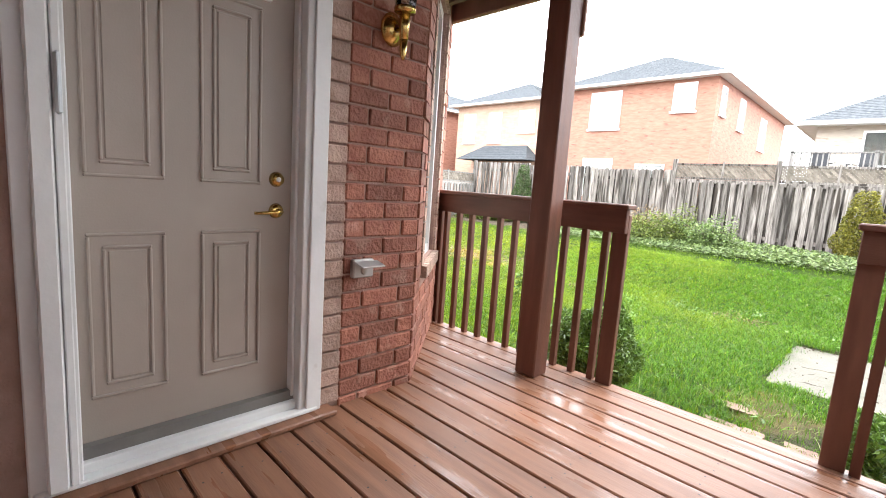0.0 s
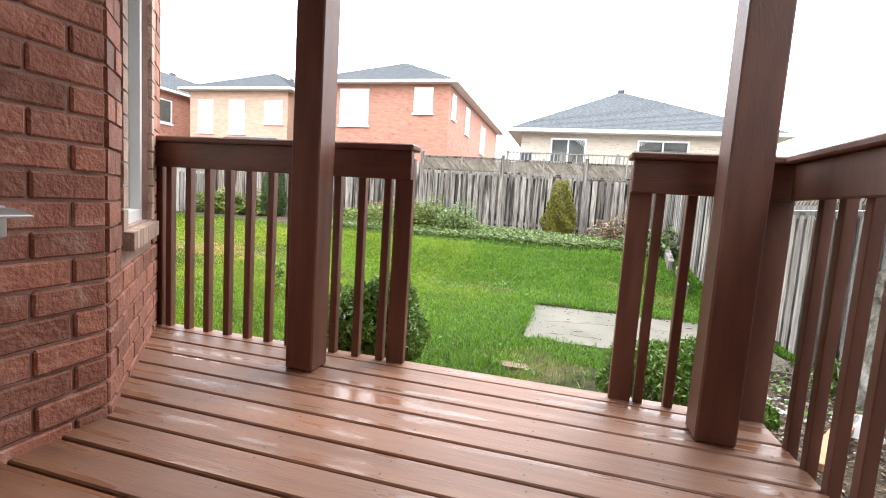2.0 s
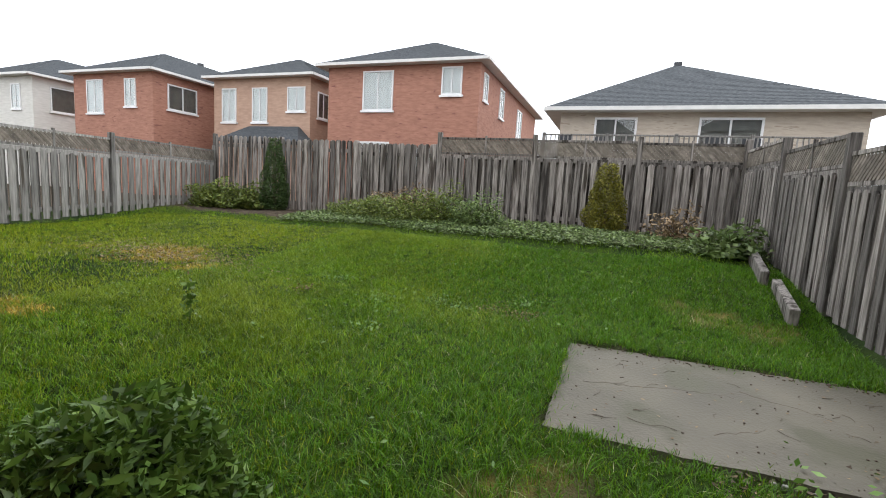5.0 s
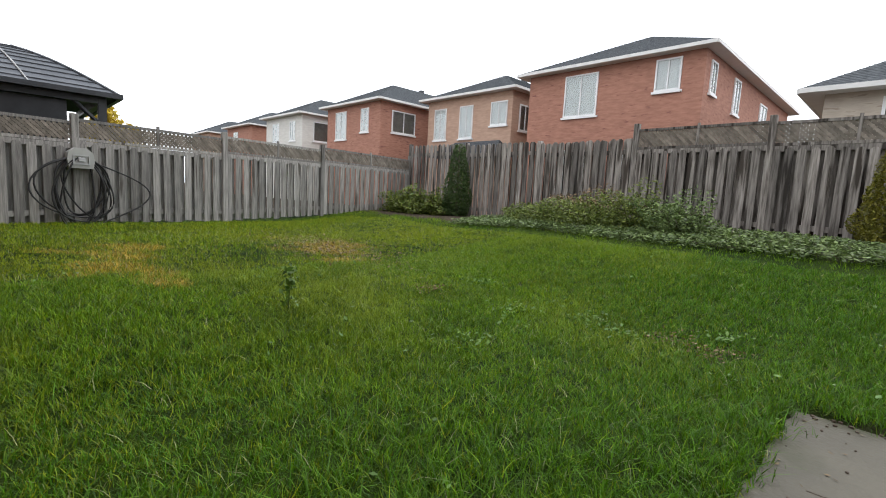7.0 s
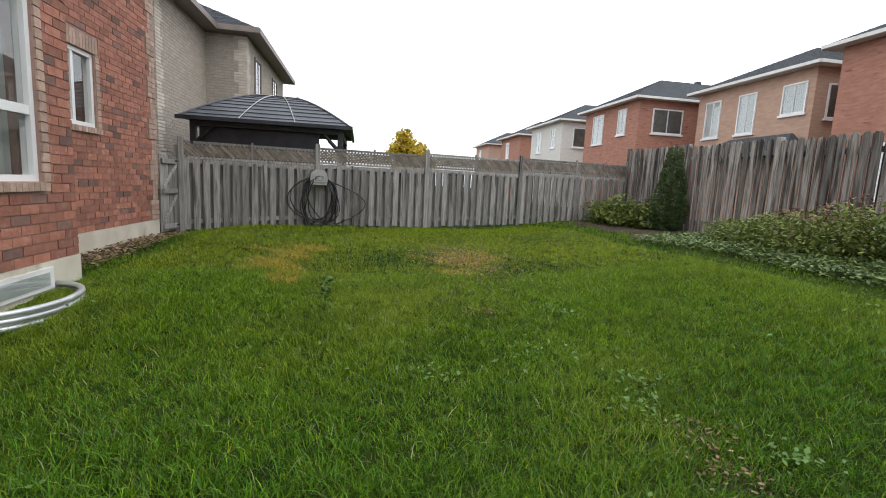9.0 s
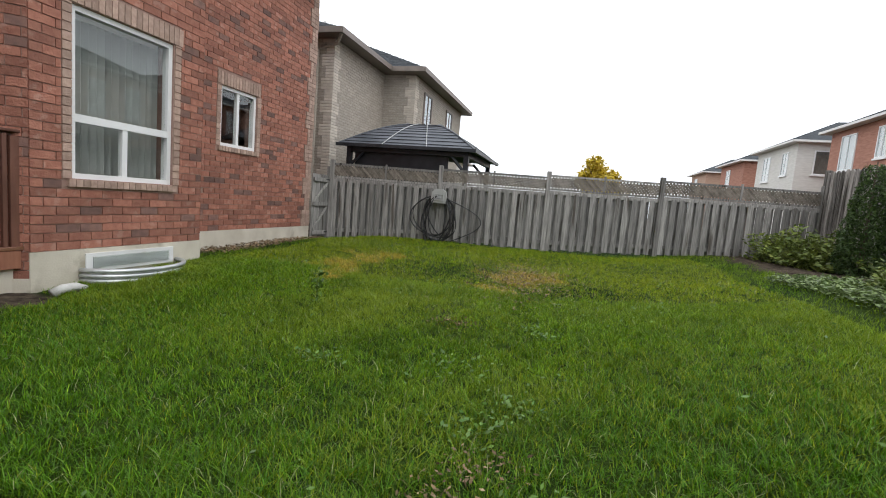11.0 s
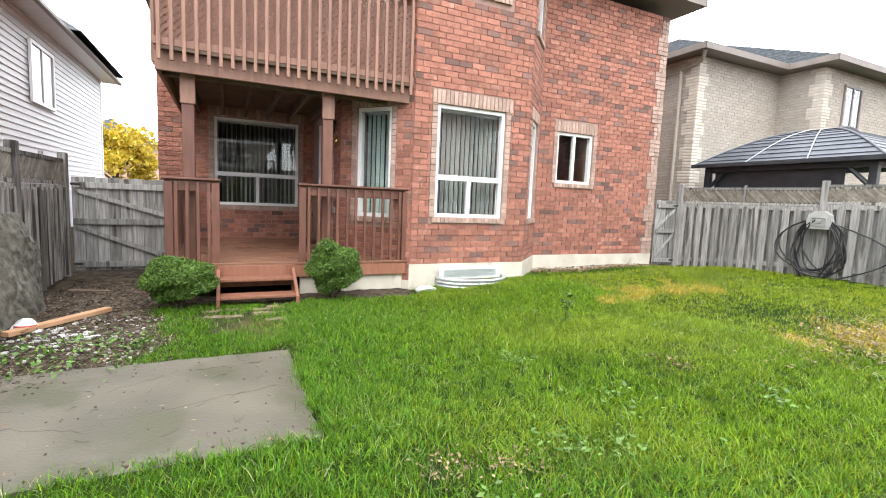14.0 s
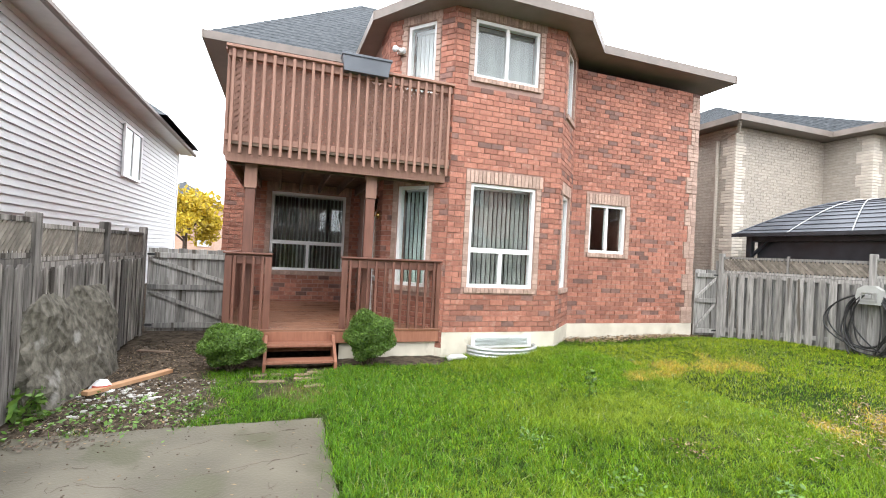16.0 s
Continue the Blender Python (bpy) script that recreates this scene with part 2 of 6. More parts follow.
M_lumber = mat("new_lumber", (0.38, 0.2, 0.10), (0.5, 0.29, 0.16), rough=0.7, scale=5, bump=0.2)
M_red = mat("red_bag", (0.5, 0.05, 0.04), (0.6, 0.08, 0.06), rough=0.4, bump=0.1)
M_foil = mat("white_plastic_bag", (0.7, 0.7, 0.7), (0.82, 0.82, 0.82), rough=0.35, bump=0.3)

M_glass = bpy.data.materials.new("window_glass")
M_glass.use_nodes = True
gb = M_glass.node_tree.nodes["Principled BSDF"]
gb.inputs["Base Color"].default_value = (0.92, 0.96, 0.95, 1)
gb.inputs["Roughness"].default_value, gb.inputs["Transmission Weight"].default_value, gb.inputs["IOR"].default_value = 0.01, 1.0, 1.5

M_lampglow = bpy.data.materials.new("lit_lamp_shade")
M_lampglow.use_nodes = True
lg = M_lampglow.node_tree.nodes["Principled BSDF"]
lg.inputs["Emission Color"].default_value, lg.inputs["Emission Strength"].default_value = (1, 0.93, 0.8, 1), 2.5

# lawn: darkened green under the blades, with soil and straw where the masks say
M_ground = bpy.data.materials.new("lawn_ground")
M_ground.use_nodes = True
n, l = M_ground.node_tree.nodes, M_ground.node_tree.links
gbs = n["Principled BSDF"]
gbs.inputs["Roughness"].default_value, gbs.inputs["Specular IOR Level"].default_value = 0.95, 0.08
geo = n.new("ShaderNodeNewGeometry")


def gnoise(sc, lo, hi, c1, c2):
    t = n.new("ShaderNodeTexNoise")
    t.inputs["Scale"].default_value, t.inputs["Detail"].default_value = sc, 7
    l.new(geo.outputs["Position"], t.inputs["Vector"])
    r = n.new("ShaderNodeValToRGB")
    r.color_ramp.elements[0].position, r.color_ramp.elements[1].position = lo, hi
    r.color_ramp.elements[0].color, r.color_ramp.elements[1].color = (*c1, 1), (*c2, 1)
    l.new(t.outputs["Fac"], r.inputs[0])
    return t.outputs["Fac"], r.outputs[0]


def gmix(fac, a, b):
    mx = n.new("ShaderNodeMixRGB")
    l.new(fac, mx.inputs[0])
    l.new(a, mx.inputs[1])
    l.new(b, mx.inputs[2])
    return mx.outputs[0]


# Soil and shade between the blades are both put into this dark green.
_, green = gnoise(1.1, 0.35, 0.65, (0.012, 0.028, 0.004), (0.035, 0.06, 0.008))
_, soil = gnoise(11, 0.35, 0.7, (0.038, 0.029, 0.021), (0.125, 0.098, 0.072))
_, straw = gnoise(9, 0.3, 0.7, (0.15, 0.12, 0.04), (0.30, 0.23, 0.07))
fine, _ = gnoise(70, 0, 1, (0, 0, 0), (1, 1, 1))
masks = n.new("ShaderNodeAttribute")
masks.attribute_name = "cover"
split = n.new("ShaderNodeSeparateColor")
l.new(masks.outputs["Color"], split.inputs[0])
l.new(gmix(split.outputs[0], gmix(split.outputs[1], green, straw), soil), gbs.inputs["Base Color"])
gbump = n.new("ShaderNodeBump")
gbump.inputs["Strength"].default_value, gbump.inputs["Distance"].default_value = 0.8, 0.03
l.new(fine, gbump.inputs["Height"])
l.new(gbump.outputs[0], gbs.inputs["Normal"])


# ---------------------------------------------------------------- mesh helpers
class Acc:
    """Collects boxes, prisms, tubes and leaves into one mesh."""

    def __init__(self, m=None):
        self.v, self.f, self.m = [], [], m or Matrix()

    def add(self, verts, faces):
        k = len(self.v)
        self.v += [tuple(self.m @ Vector(p)) for p in verts]
        self.f += [tuple(k + i for i in f) for f in faces]
        return self

    def box(self, x0, x1, y0, y1, z0, z1):
        return self.add([(x, y, z) for z in (z0, z1) for y in (y0, y1) for x in (x0, x1)],
                        [(0, 2, 3, 1), (4, 5, 7, 6), (0, 1, 5, 4), (2, 6, 7, 3), (1, 3, 7, 5), (0, 4, 6, 2)])

    def soft(self, x0, x1, y0, y1, z0, z1, c=0.004):
        """A box with chamfered edges."""
        pts, cx = [], [(x0, x1), (y0, y1), (z0, z1)]
        idx = {}
        for sx in (0, 1):
            for sy in (0, 1):
                for sz in (0, 1):
                    for ax in range(3):
                        p = [cx[0][sx], cx[1][sy], cx[2][sz]]
                        for k, s in enumerate((sx, sy, sz)):
                            if k != ax:
                                p[k] += c if s == 0 else -c
                        idx[sx, sy, sz, ax] = len(pts)
                        pts.append(p)
        faces = []
        for ax in range(3):
            o = [k for k in range(3) if k != ax]
            for s in (0, 1):
                loop = []
                for a, b in ((0, 0), (1, 0), (1, 1), (0, 1)):
                    key = [0, 0, 0]
                    key[ax], key[o[0]], key[o[1]] = s, a, b
                    loop.append(idx[(*key, ax)])
                faces.append(tuple(loop))
        for ax in range(3):
            o = [k for k in range(3) if k != ax]
            for a in (0, 1):
                for b in (0, 1):
                    k0, k1 = [0, 0, 0], [0, 0, 0]
                    k0[o[0]] = k1[o[0]] = a
                    k0[o[1]] = k1[o[1]] = b
                    k1[ax] = 1
                    faces.append((idx[(*k0, o[0])], idx[(*k1, o[0])], idx[(*k1, o[1])], idx[(*k0, o[1])]))
        for sx in (0, 1):
            for sy in (0, 1):
                for sz in (0, 1):
                    faces.append(tuple(idx[sx, sy, sz, ax] for ax in range(3)))
        return self.add(pts, faces)

    def ring(self, u0, u1, z0, z1, t, n0, n1):
        """A rectangular frame of bar width t."""
        o = [(u0, z0), (u1, z0), (u1, z1), (u0, z1)]
        i = [(u0 + t, z0 + t), (u1 - t, z0 + t), (u1 - t, z1 - t), (u0 + t, z1 - t)]
        vs = [(a, n, b) for n in (n0, n1) for a, b in o + i]
        fs = []
        for k in range(4):
            j = (k + 1) % 4
            fs += [(k, j, 4 + j, 4 + k), (8 + k, 12 + k, 12 + j, 8 + j), (k, 8 + k, 8 + j, j), (4 + k, 4 + j, 12 + j, 12 + k)]
        return self.add(vs, fs)

    def prism(self, outline, z0, z1):
        k = len(outline)
        return self.add([(x, y, z0) for x, y in outline] + [(x, y, z1) for x, y in outline],
                        [tuple(range(k - 1, -1, -1)), tuple(range(k, 2 * k))] + [(i, (i + 1) % k, k + (i + 1) % k, k + i) for i in range(k)])

    def tube(self, pts, r, sides=8, r1=None):
        pts = [Vector(p) for p in pts]
        vs, fs = [], []
        up = Vector((0.13, 0.21, 0.97))
        for i, p in enumerate(pts):
            d = (pts[min(i + 1, len(pts) - 1)] - pts[max(i - 1, 0)]).normalized()
            a = d.cross(up).normalized() if abs(d.dot(up)) < 0.98 else d.cross(Vector((1, 0, 0))).normalized()
            b = d.cross(a)
            rad = r if r1 is None else r + (r1 - r) * i / (len(pts) - 1)
            vs += [p + rad * (math.cos(2 * math.pi * k / sides) * a + math.sin(2 * math.pi * k / sides) * b) for k in range(sides)]
        for i in range(len(pts) - 1):
            for k in range(sides):
                fs.append((i * sides + k, i * sides + (k + 1) % sides, (i + 1) * sides + (k + 1) % sides, (i + 1) * sides + k))
        fs += [tuple(range(sides - 1, -1, -1)), tuple(range((len(pts) - 1) * sides, len(pts) * sides))]
        return self.add(vs, fs)

    def data(self, name, material, smooth=False, weld=False):
        me = bpy.data.meshes.new(name)
        me.from_pydata(self.v, [], self.f)
        bm = bmesh.new()
        bm.from_mesh(me)
        if weld:
            bmesh.ops.remove_doubles(bm, verts=bm.verts, dist=0.0005)
        bmesh.ops.recalc_face_normals(bm, faces=bm.faces)
        bm.to_mesh(me)
        bm.free()
        me.materials.append(material)
        if smooth:
            me.polygons.foreach_set("use_smooth", [True] * len(me.polygons))
        return me


def part(name, acc, material, parent=None, label="", smooth=False, weld=False):
    ob = new(name, acc.data(name, material, smooth, weld))
    ob.parent = parent
    return tagged(ob, label)


def thing(name, label, category, group="", at=(0, 0, 0)):
    e = new(name)
    e.location = at
    bpy.context.view_layer.update()
    e.empty_display_size = 0.1
    return tagged(e, label, category, group)


def piece(name, me, m, parent, label=""):
    ob = new(name, me)
    ob.parent = parent
    ob.matrix_basis = m
    return tagged(ob, label)


def leaves(name, points, size, material, parent=None, label="", flat=0.0, ratio=0.5):
    """One mesh of many small pointed leaves at the points (n x 3)."""
    k = len(points)
    rng = np.random.default_rng(len(points) + int(1000 * size))
    d = rng.normal(size=(k, 3))
    d[:, 2] *= 1 - flat
    d /= np.linalg.norm(d, axis=1)[:, None]
    e = np.cross(d, rng.normal(size=(k, 3)))
    e /= np.linalg.norm(e, axis=1)[:, None] + 1e-9
    if flat:
        e[:, 2] *= 1 - flat
    s = size * rng.uniform(0.6, 1.4, (k, 1))
    v = np.empty((k, 4, 3))
    v[:, 0], v[:, 1], v[:, 2], v[:, 3] = points - d * s, points + e * s * ratio, points + d * s, points - e * s * ratio
    me = bpy.data.meshes.new(name)
    me.vertices.add(4 * k)
    me.vertices.foreach_set("co", v.ravel())
    me.loops.add(4 * k)
    me.loops.foreach_set("vertex_index", np.arange(4 * k))
    me.polygons.add(k)
    me.polygons.foreach_set("loop_start", np.arange(0, 4 * k, 4))
    me.polygons.foreach_set("loop_total", np.full(k, 4))
    me.update(calc_edges=True)
    me.materials.append(material)
    ob = new(name, me)
    ob.parent = parent
    return tagged(ob, label)


def along(p0, p1, outward):
    """The frame of a wall from p0 to p1: u along it, n outward, z up."""
    a, b = Vector((*p0, 0)), Vector((*p1, 0))
    u = (b - a).normalized()
    nrm = Vector((u.y, -u.x, 0)) * outward
    return Matrix(((u.x, nrm.x, 0, a.x), (u.y, nrm.y, 0, a.y), (0, 0, 1, 0), (0, 0, 0, 1))), (b - a).length


def cells(length, z0, z1, holes):
    us = sorted({0.0, length, *[h[0] for h in holes], *[h[1] for h in holes]})
    zs = sorted({z0, z1, *[h[2] for h in holes], *[h[3] for h in holes]})
    for ua, ub in zip(us, us[1:]):
        for za, zb in zip(zs, zs[1:]):
            um, zm = (ua + ub) / 2, (za + zb) / 2
            if za < z0 or zb > z1 or any(h[0] < um < h[1] and h[2] < zm < h[3] for h in holes):
                continue
            yield ua, ub, za, zb


# ---------------------------------------------------------------- ground
def smooth(t):
    t = np.clip(t, 0, 1)
    return t * t * (3 - 2 * t)


def fence_right(y):
    return 1.5 - 0.008 * y


def fence_left(y):
    return FL[0][0] + (FL[1][0] - FL[0][0]) * (y - FL[0][1]) / (FL[1][1] - FL[0][1])


FL = ((-9.9, -0.6), (-11.62, 10.1))
FY = 10.1


def ground_z(x, y):
    x, y = np.asarray(x, float), np.asarray(y, float)
    rise = 0.28 + 0.27 * smooth((x + 9.0) / 6.0)
    z = rise * smooth((y - 4.6) / 4.6)
    z = z + 0.17 * smooth((-x - 3.0) / 6.0) * smooth((y + 1.2) / 2.2)
    z = z + 0.025 * np.sin(1.7 * x + 0.6 * y) * np.cos(1.3 * y - 0.4 * x)
    z = z - 0.08 * smooth((x + 4.7) / 1.8) * (1 - smooth((y - 4.6) / 2.4))
    inside = smooth((y + 3) / 2.5) * smooth((12.5 - y) / 2.0) * smooth((x + 14) / 2.0) * smooth((4 - x) / 1.5)
    return z * inside


PAD = (-1.12, 1.3, 2.42, 4.06)


def soil_mask(x, y):
    w = 0.25 * np.sin(5 * x + 3 * y) + 0.18 * np.sin(11 * x - 7 * y)
    side = smooth((x - (-0.15 + 0.4 * w)) / 0.35) * smooth((2.75 + 0.3 * w - y) / 0.4)
    bed = smooth((y - (7.9 + 0.5 * w)) / 0.5)
    under = ((x > -3.2) & (x < 0.3) & (y < 0.55 + 0.3 * w)).astype(float)
    edge = smooth((0.06 - np.maximum(np.abs(x - 0.09) - 1.21, np.abs(y - 3.24) - 0.82) + 0.12 * w) / 0.12) * 0.8
    hole = smooth(1 - ((x + 1.66) ** 2 + (y - 4.62) ** 2) / 0.05 + w) * 0.3
    hole2 = smooth(1 - ((x + 4.6) ** 2 / 0.5 + (y - 3.9) ** 2 / 0.04) + 2 * w) * 0.3
    wall = smooth((-0.35 + 0.3 * w - y) / 0.25) * (x < -5.3)
    path = 0.6 * smooth(1.1 - ((x + 0.82) / 0.5) ** 2 - ((y - 1.2) / 0.65) ** 2 + 2 * w)
    return np.clip(np.maximum.reduce([side, bed, under, edge, hole, hole2, wall, path]), 0, 1)


def straw_mask(x, y):
    w = 0.35 * np.sin(4 * x + 2 * y) * np.sin(3 * y - x) + 0.2 * np.sin(9 * x - 7 * y)
    a = 0.95 * smooth(1.1 - ((x + 5.38) / 0.42) ** 2 - ((y - 2.08) / 0.3) ** 2 + w)
    b = 0.5 * smooth(0.8 - ((x + 6.5) / 1.25) ** 2 - ((y - 4.45) / 0.7) ** 2 + 2 * w)
    c = 0.5 * smooth(0.8 - ((x + 6.6) / 1.1) ** 2 - ((y - 1.9) / 0.6) ** 2 + 2 * w)
    d = 0.6 * smooth(1 - ((x - 0.4) / 0.7) ** 2 - ((y - 5.4) / 0.5) ** 2 + 2 * w)
    e = 0.5 * smooth(1 - ((x + 0.95) / 0.5) ** 2 - ((y - 1.7) / 0.4) ** 2 + 2 * w)
    return np.clip(np.maximum.reduce([a, b, c, d, e]), 0, 1)


xs = np.concatenate([[-2500, -600, -200, -90, -50, -30, -20, -15], np.arange(-12.5, 3.01, 0.1), [4, 6, 10, 20, 50, 120, 400, 2500]])
ys = np.concatenate([[-2500, -600, -200, -90, -50, -30, -20, -12, -8, -5], np.arange(-3.5, 12.01, 0.1), [13, 15, 20, 30, 50, 90, 200, 600, 2500]])
gx, gy = np.meshgrid(xs, ys)
gz = ground_z(gx, gy)
near = (gx > -12.5) & (gx < 3) & (gy > -3.5) & (gy < 12)
gz = gz + near * np.random.default_rng(5).normal(0, 0.006, gx.shape)
slab_hole = (gx > PAD[0] - 0.02) & (gx < PAD[1] + 0.02) & (gy > PAD[2] - 0.02) & (gy < PAD[3] + 0.02)
gz = np.where(slab_hole, -0.2, gz)
nx, ny = len(xs), len(ys)
quad = [(j * nx + i, j * nx + i + 1, (j + 1) * nx + i + 1, (j + 1) * nx + i) for j in range(ny - 1) for i in range(nx - 1)]
me = bpy.data.meshes.new("ground")
me.from_pydata(np.stack([gx, gy, gz], -1).reshape(-1, 3).tolist(), [], quad)
cover = me.color_attributes.new("cover", "FLOAT_COLOR", "POINT")
rgba = np.zeros((nx * ny, 4), np.float32)
rgba[:, 0], rgba[:, 1], rgba[:, 3] = soil_mask(gx, gy).ravel(), straw_mask(gx, gy).ravel(), 1
cover.data.foreach_set("color", rgba.ravel())
me.polygons.foreach_set("use_smooth", [True] * len(me.polygons))
me.materials.append(M_ground)
tagged(new("ground", me), "green lawn with bare soil and straw patches", "lawn", kind="structure")


# ---------------------------------------------------------------- the house: brick walls with openings
rb = random.Random(11)
BRICK_L, BRICK_H, COURSE, STEP = 0.222, 0.079, 0.089, 0.232
SINGLE = Acc().soft(-0.111, 0.111, -0.045, 0.013, -0.0395, 0.0395, 0.006).data("brick", M_brick_one)
HALF = Acc().soft(-0.053, 0.053, -0.045, 0.013, -0.0395, 0.0395, 0.006).data("half_brick", M_brick_one)


def brick_wall(name, p0, p1, outward, z0, z1, holes=(), brick_from=None, trims=True, pieces=(), skip=(), off=0.0, label="red brick house wall with buff brick window surrounds", quoin=()):
    """A wall with openings (u0, u1, z0, z1), its courses, and buff surrounds of the openings. pieces: (u0, u1, z0, z1) where each brick is a part."""
    m, length = along(p0, p1, outward)
    base = brick_from if brick_from is not None else z0
    wall = Acc(m)
    for ua, ub, za, zb in cells(length, base, z1, holes):
        wall.box(ua, ub, -0.25, 0, za, zb)
    ob = part(name, wall, M_mortar)
    tagged(ob, label, "wall", kind="structure")
    red, buff, dark = Acc(m), Acc(m), Acc(m)
    keepout = list(skip)
    for h in holes:
        if not trims or h[3] - h[2] < 0.3 or len(h) > 4:
            keepout.append(h[:4])
            continue
        u0, u1, w0, w1 = h
        k = 0
        z = w0
        while z < w1 - 0.01:          # toothed jambs
            w = 0.095
            for s in (0, 1):
                a, b = (u0 - w, u0 - 0.006) if s == 0 else (u1 + 0.006, u1 + w)
                buff.box(a, b, -0.02, 0.018, z, min(z + BRICK_H, w1))
            z += COURSE
            k += 1
        u = u0 - w
        while u < u1 + w - 0.03:       # upright bricks of the lintel
            buff.box(u, u + 0.062, -0.02, 0.02, w1 + 0.008, w1 + 0.205)
            u += 0.0715
        u = u0 - 0.05
        while u < u1 + 0.04:           # sill
            buff.box(u, u + 0.064, -0.02, 0.045, w0 - 0.082, w0 - 0.008)
            u += 0.0725
        keepout.append((u0 - w - 0.008, u1 + w + 0.008, w0 - 0.09, w1 + 0.213))
        keepout.append(h)
    for q0, q1, side in quoin:         # corner of buff bricks, three courses long, two short
        z, k = base + 0.01, 0
        while z + BRICK_H < z1:
            w = 0.3 if (k // 4) % 2 == 0 else 0.2
            a, b = (q0, q0 + w) if side > 0 else (q1 - w, q1)
            c = (a + b) / 2
            proud = 0.03 if w == 0.3 else 0.017
            buff.box(a, c - 0.004, -0.02, proud, z, z + BRICK_H)
            buff.box(c + 0.004, b, -0.02, proud, z, z + BRICK_H)
            keepout.append((a - 0.008, b + 0.008, z - 0.006, z + BRICK_H + 0.006))
            z += COURSE
            k += 1
    row, z = 0, base + 0.006
    while z + BRICK_H <= z1 + 0.03:
        u = off + (-STEP / 2 if row % 2 else 0.0) - STEP
        free = [(0.0, length)]
        for q in keepout:
            if q[2] < z + BRICK_H - 0.004 and q[3] > z + 0.004:
                nxt = []
                for a, b in free:
                    if q[1] <= a or q[0] >= b:
                        nxt.append((a, b))
                    else:
                        if q[0] > a:
                            nxt.append((a, q[0]))
                        if q[1] < b:
                            nxt.append((q[1], b))
                free = nxt
        while u < length:
            for a, b in free:
                s, e = max(u, a), min(u + BRICK_L, b)
                if e - s < 0.025:
                    continue
                zc = z + BRICK_H / 2
                one = any(q[0] < (s + e) / 2 < q[1] and q[2] < zc < q[3] for q in pieces)
                if one and e - s > BRICK_L - 0.004:
                    piece("brick", SINGLE, m @ pose((s + e) / 2, rb.uniform(-0.002, 0.003), zc, rb.uniform(-0.8, 0.8), 0, rb.uniform(-0.6, 0.6)), ob)
                    continue
                if one and abs(e - s - 0.106) < 0.012:
                    piece("brick", HALF, m @ pose((s + e) / 2, rb.uniform(-0.002, 0.003), zc), ob)
                    continue
                (dark if rb.random() < 0.1 else red).box(s, e, -0.02, 0.012 + rb.uniform(-0.003, 0.004), z, z + BRICK_H)
            u += STEP
        z += COURSE
        row += 1
    for acc, mt, nm, lb in ((red, M_brick, "brickwork", ""), (dark, M_dark, "dark_brickwork", "dark charred bricks"), (buff, M_buff, "buff_brickwork", "pale buff textured bricks")):
        if acc.v:
            tagged(part(nm, acc, mt, ob, lb), kind="stuff")
    return ob, m, length


def window(name, m, u0, u1, z0, z1, kind="slider", blinds=True, turn=(60, 80), blind_mat=None, depth=0.06):
    """A white vinyl window set into a wall's opening: frame, bars, panes, sill strip."""
    acc = Acc(m)
    t = 0.055
    acc.ring(u0, u1, z0, z1, t, -depth - 0.06, -depth + 0.035)
    w = part(name, acc, M_vinyl)
    tagged(w, "white vinyl framed house window with clear panes", "window", kind="structure")
    bar = Acc(m)
    panes = []
    if kind == "picture":            # one big pane above a sliding pair
        zm = z0 + 0.36 * (z1 - z0)
        bar.box(u0 + t, u1 - t, -depth - 0.04, -depth + 0.03, zm - 0.04, zm + 0.04)
        um = (u0 + u1) / 2
        bar.box(um - 0.03, um + 0.03, -depth - 0.04, -depth + 0.025, z0 + t, zm - 0.04)
        panes = [(u0 + t, u1 - t, zm + 0.04, z1 - t), (u0 + t, um - 0.03, z0 + t, zm - 0.04), (um + 0.03, u1 - t, z0 + t, zm - 0.04)]
    elif kind == "slider":
        um = (u0 + u1) / 2
        bar.box(um - 0.03, um + 0.03, -depth - 0.04, -depth + 0.025, z0 + t, z1 - t)
        panes = [(u0 + t, um - 0.03, z0 + t, z1 - t), (um + 0.03, u1 - t, z0 + t, z1 - t)]
    elif kind == "awning":
        zm = z0 + 0.2 * (z1 - z0)
        bar.box(u0 + t, u1 - t, -depth - 0.04, -depth + 0.025, zm - 0.03, zm + 0.03)
        panes = [(u0 + t, u1 - t, zm + 0.03, z1 - t), (u0 + t, u1 - t, z0 + t, zm - 0.03)]
    else:
        panes = [(u0 + t, u1 - t, z0 + t, z1 - t)]
    if bar.v:
        part("window_bar", bar, M_vinyl, w)
    for a, b, c, d in panes:
        p = part("pane", Acc(m).box(a, b, -depth - 0.015, -depth - 0.009, c, d), M_glass, w)
        p.visible_shadow = False
    if blinds:
        step = 0.085
        bl = thing("vertical_blind", "pale vertical slat blind behind the window glass", "blind", "vertical blinds")
        head = Acc(m).box(u0 + 0.02, u1 - 0.02, -depth - 0.22, -depth - 0.17, z1 - 0.07, z1 - 0.01)
        part("head_rail", head, M_vinyl, bl)
        me = Acc().box(-0.04, 0.04, -0.0015, 0.0015, 0, z1 - z0 - 0.08).data("slat", blind_mat or M_blind)
        u = u0 + 0.06
        while u < u1 - 0.04:
            piece("slat", me, m @ pose(u, -depth - 0.195, z0 + 0.01, 0, 0, rb.uniform(*turn)), bl)
            u += step
    return w


DECK, RAIL, FOUND, EAVE = 0.37, 1.45, 0.31, 5.62
# porch back wall and its window
W3 = (-0.42, -1.99, 1.04, 2.73)
wall, m, ln = brick_wall("wall_porch_back", (0.5, -3.5), (-2.3, -3.5), 1, -0.4, EAVE, [(0.5 + 0.42, 0.5 + 1.99, 1.04, 2.73)], 0.05)
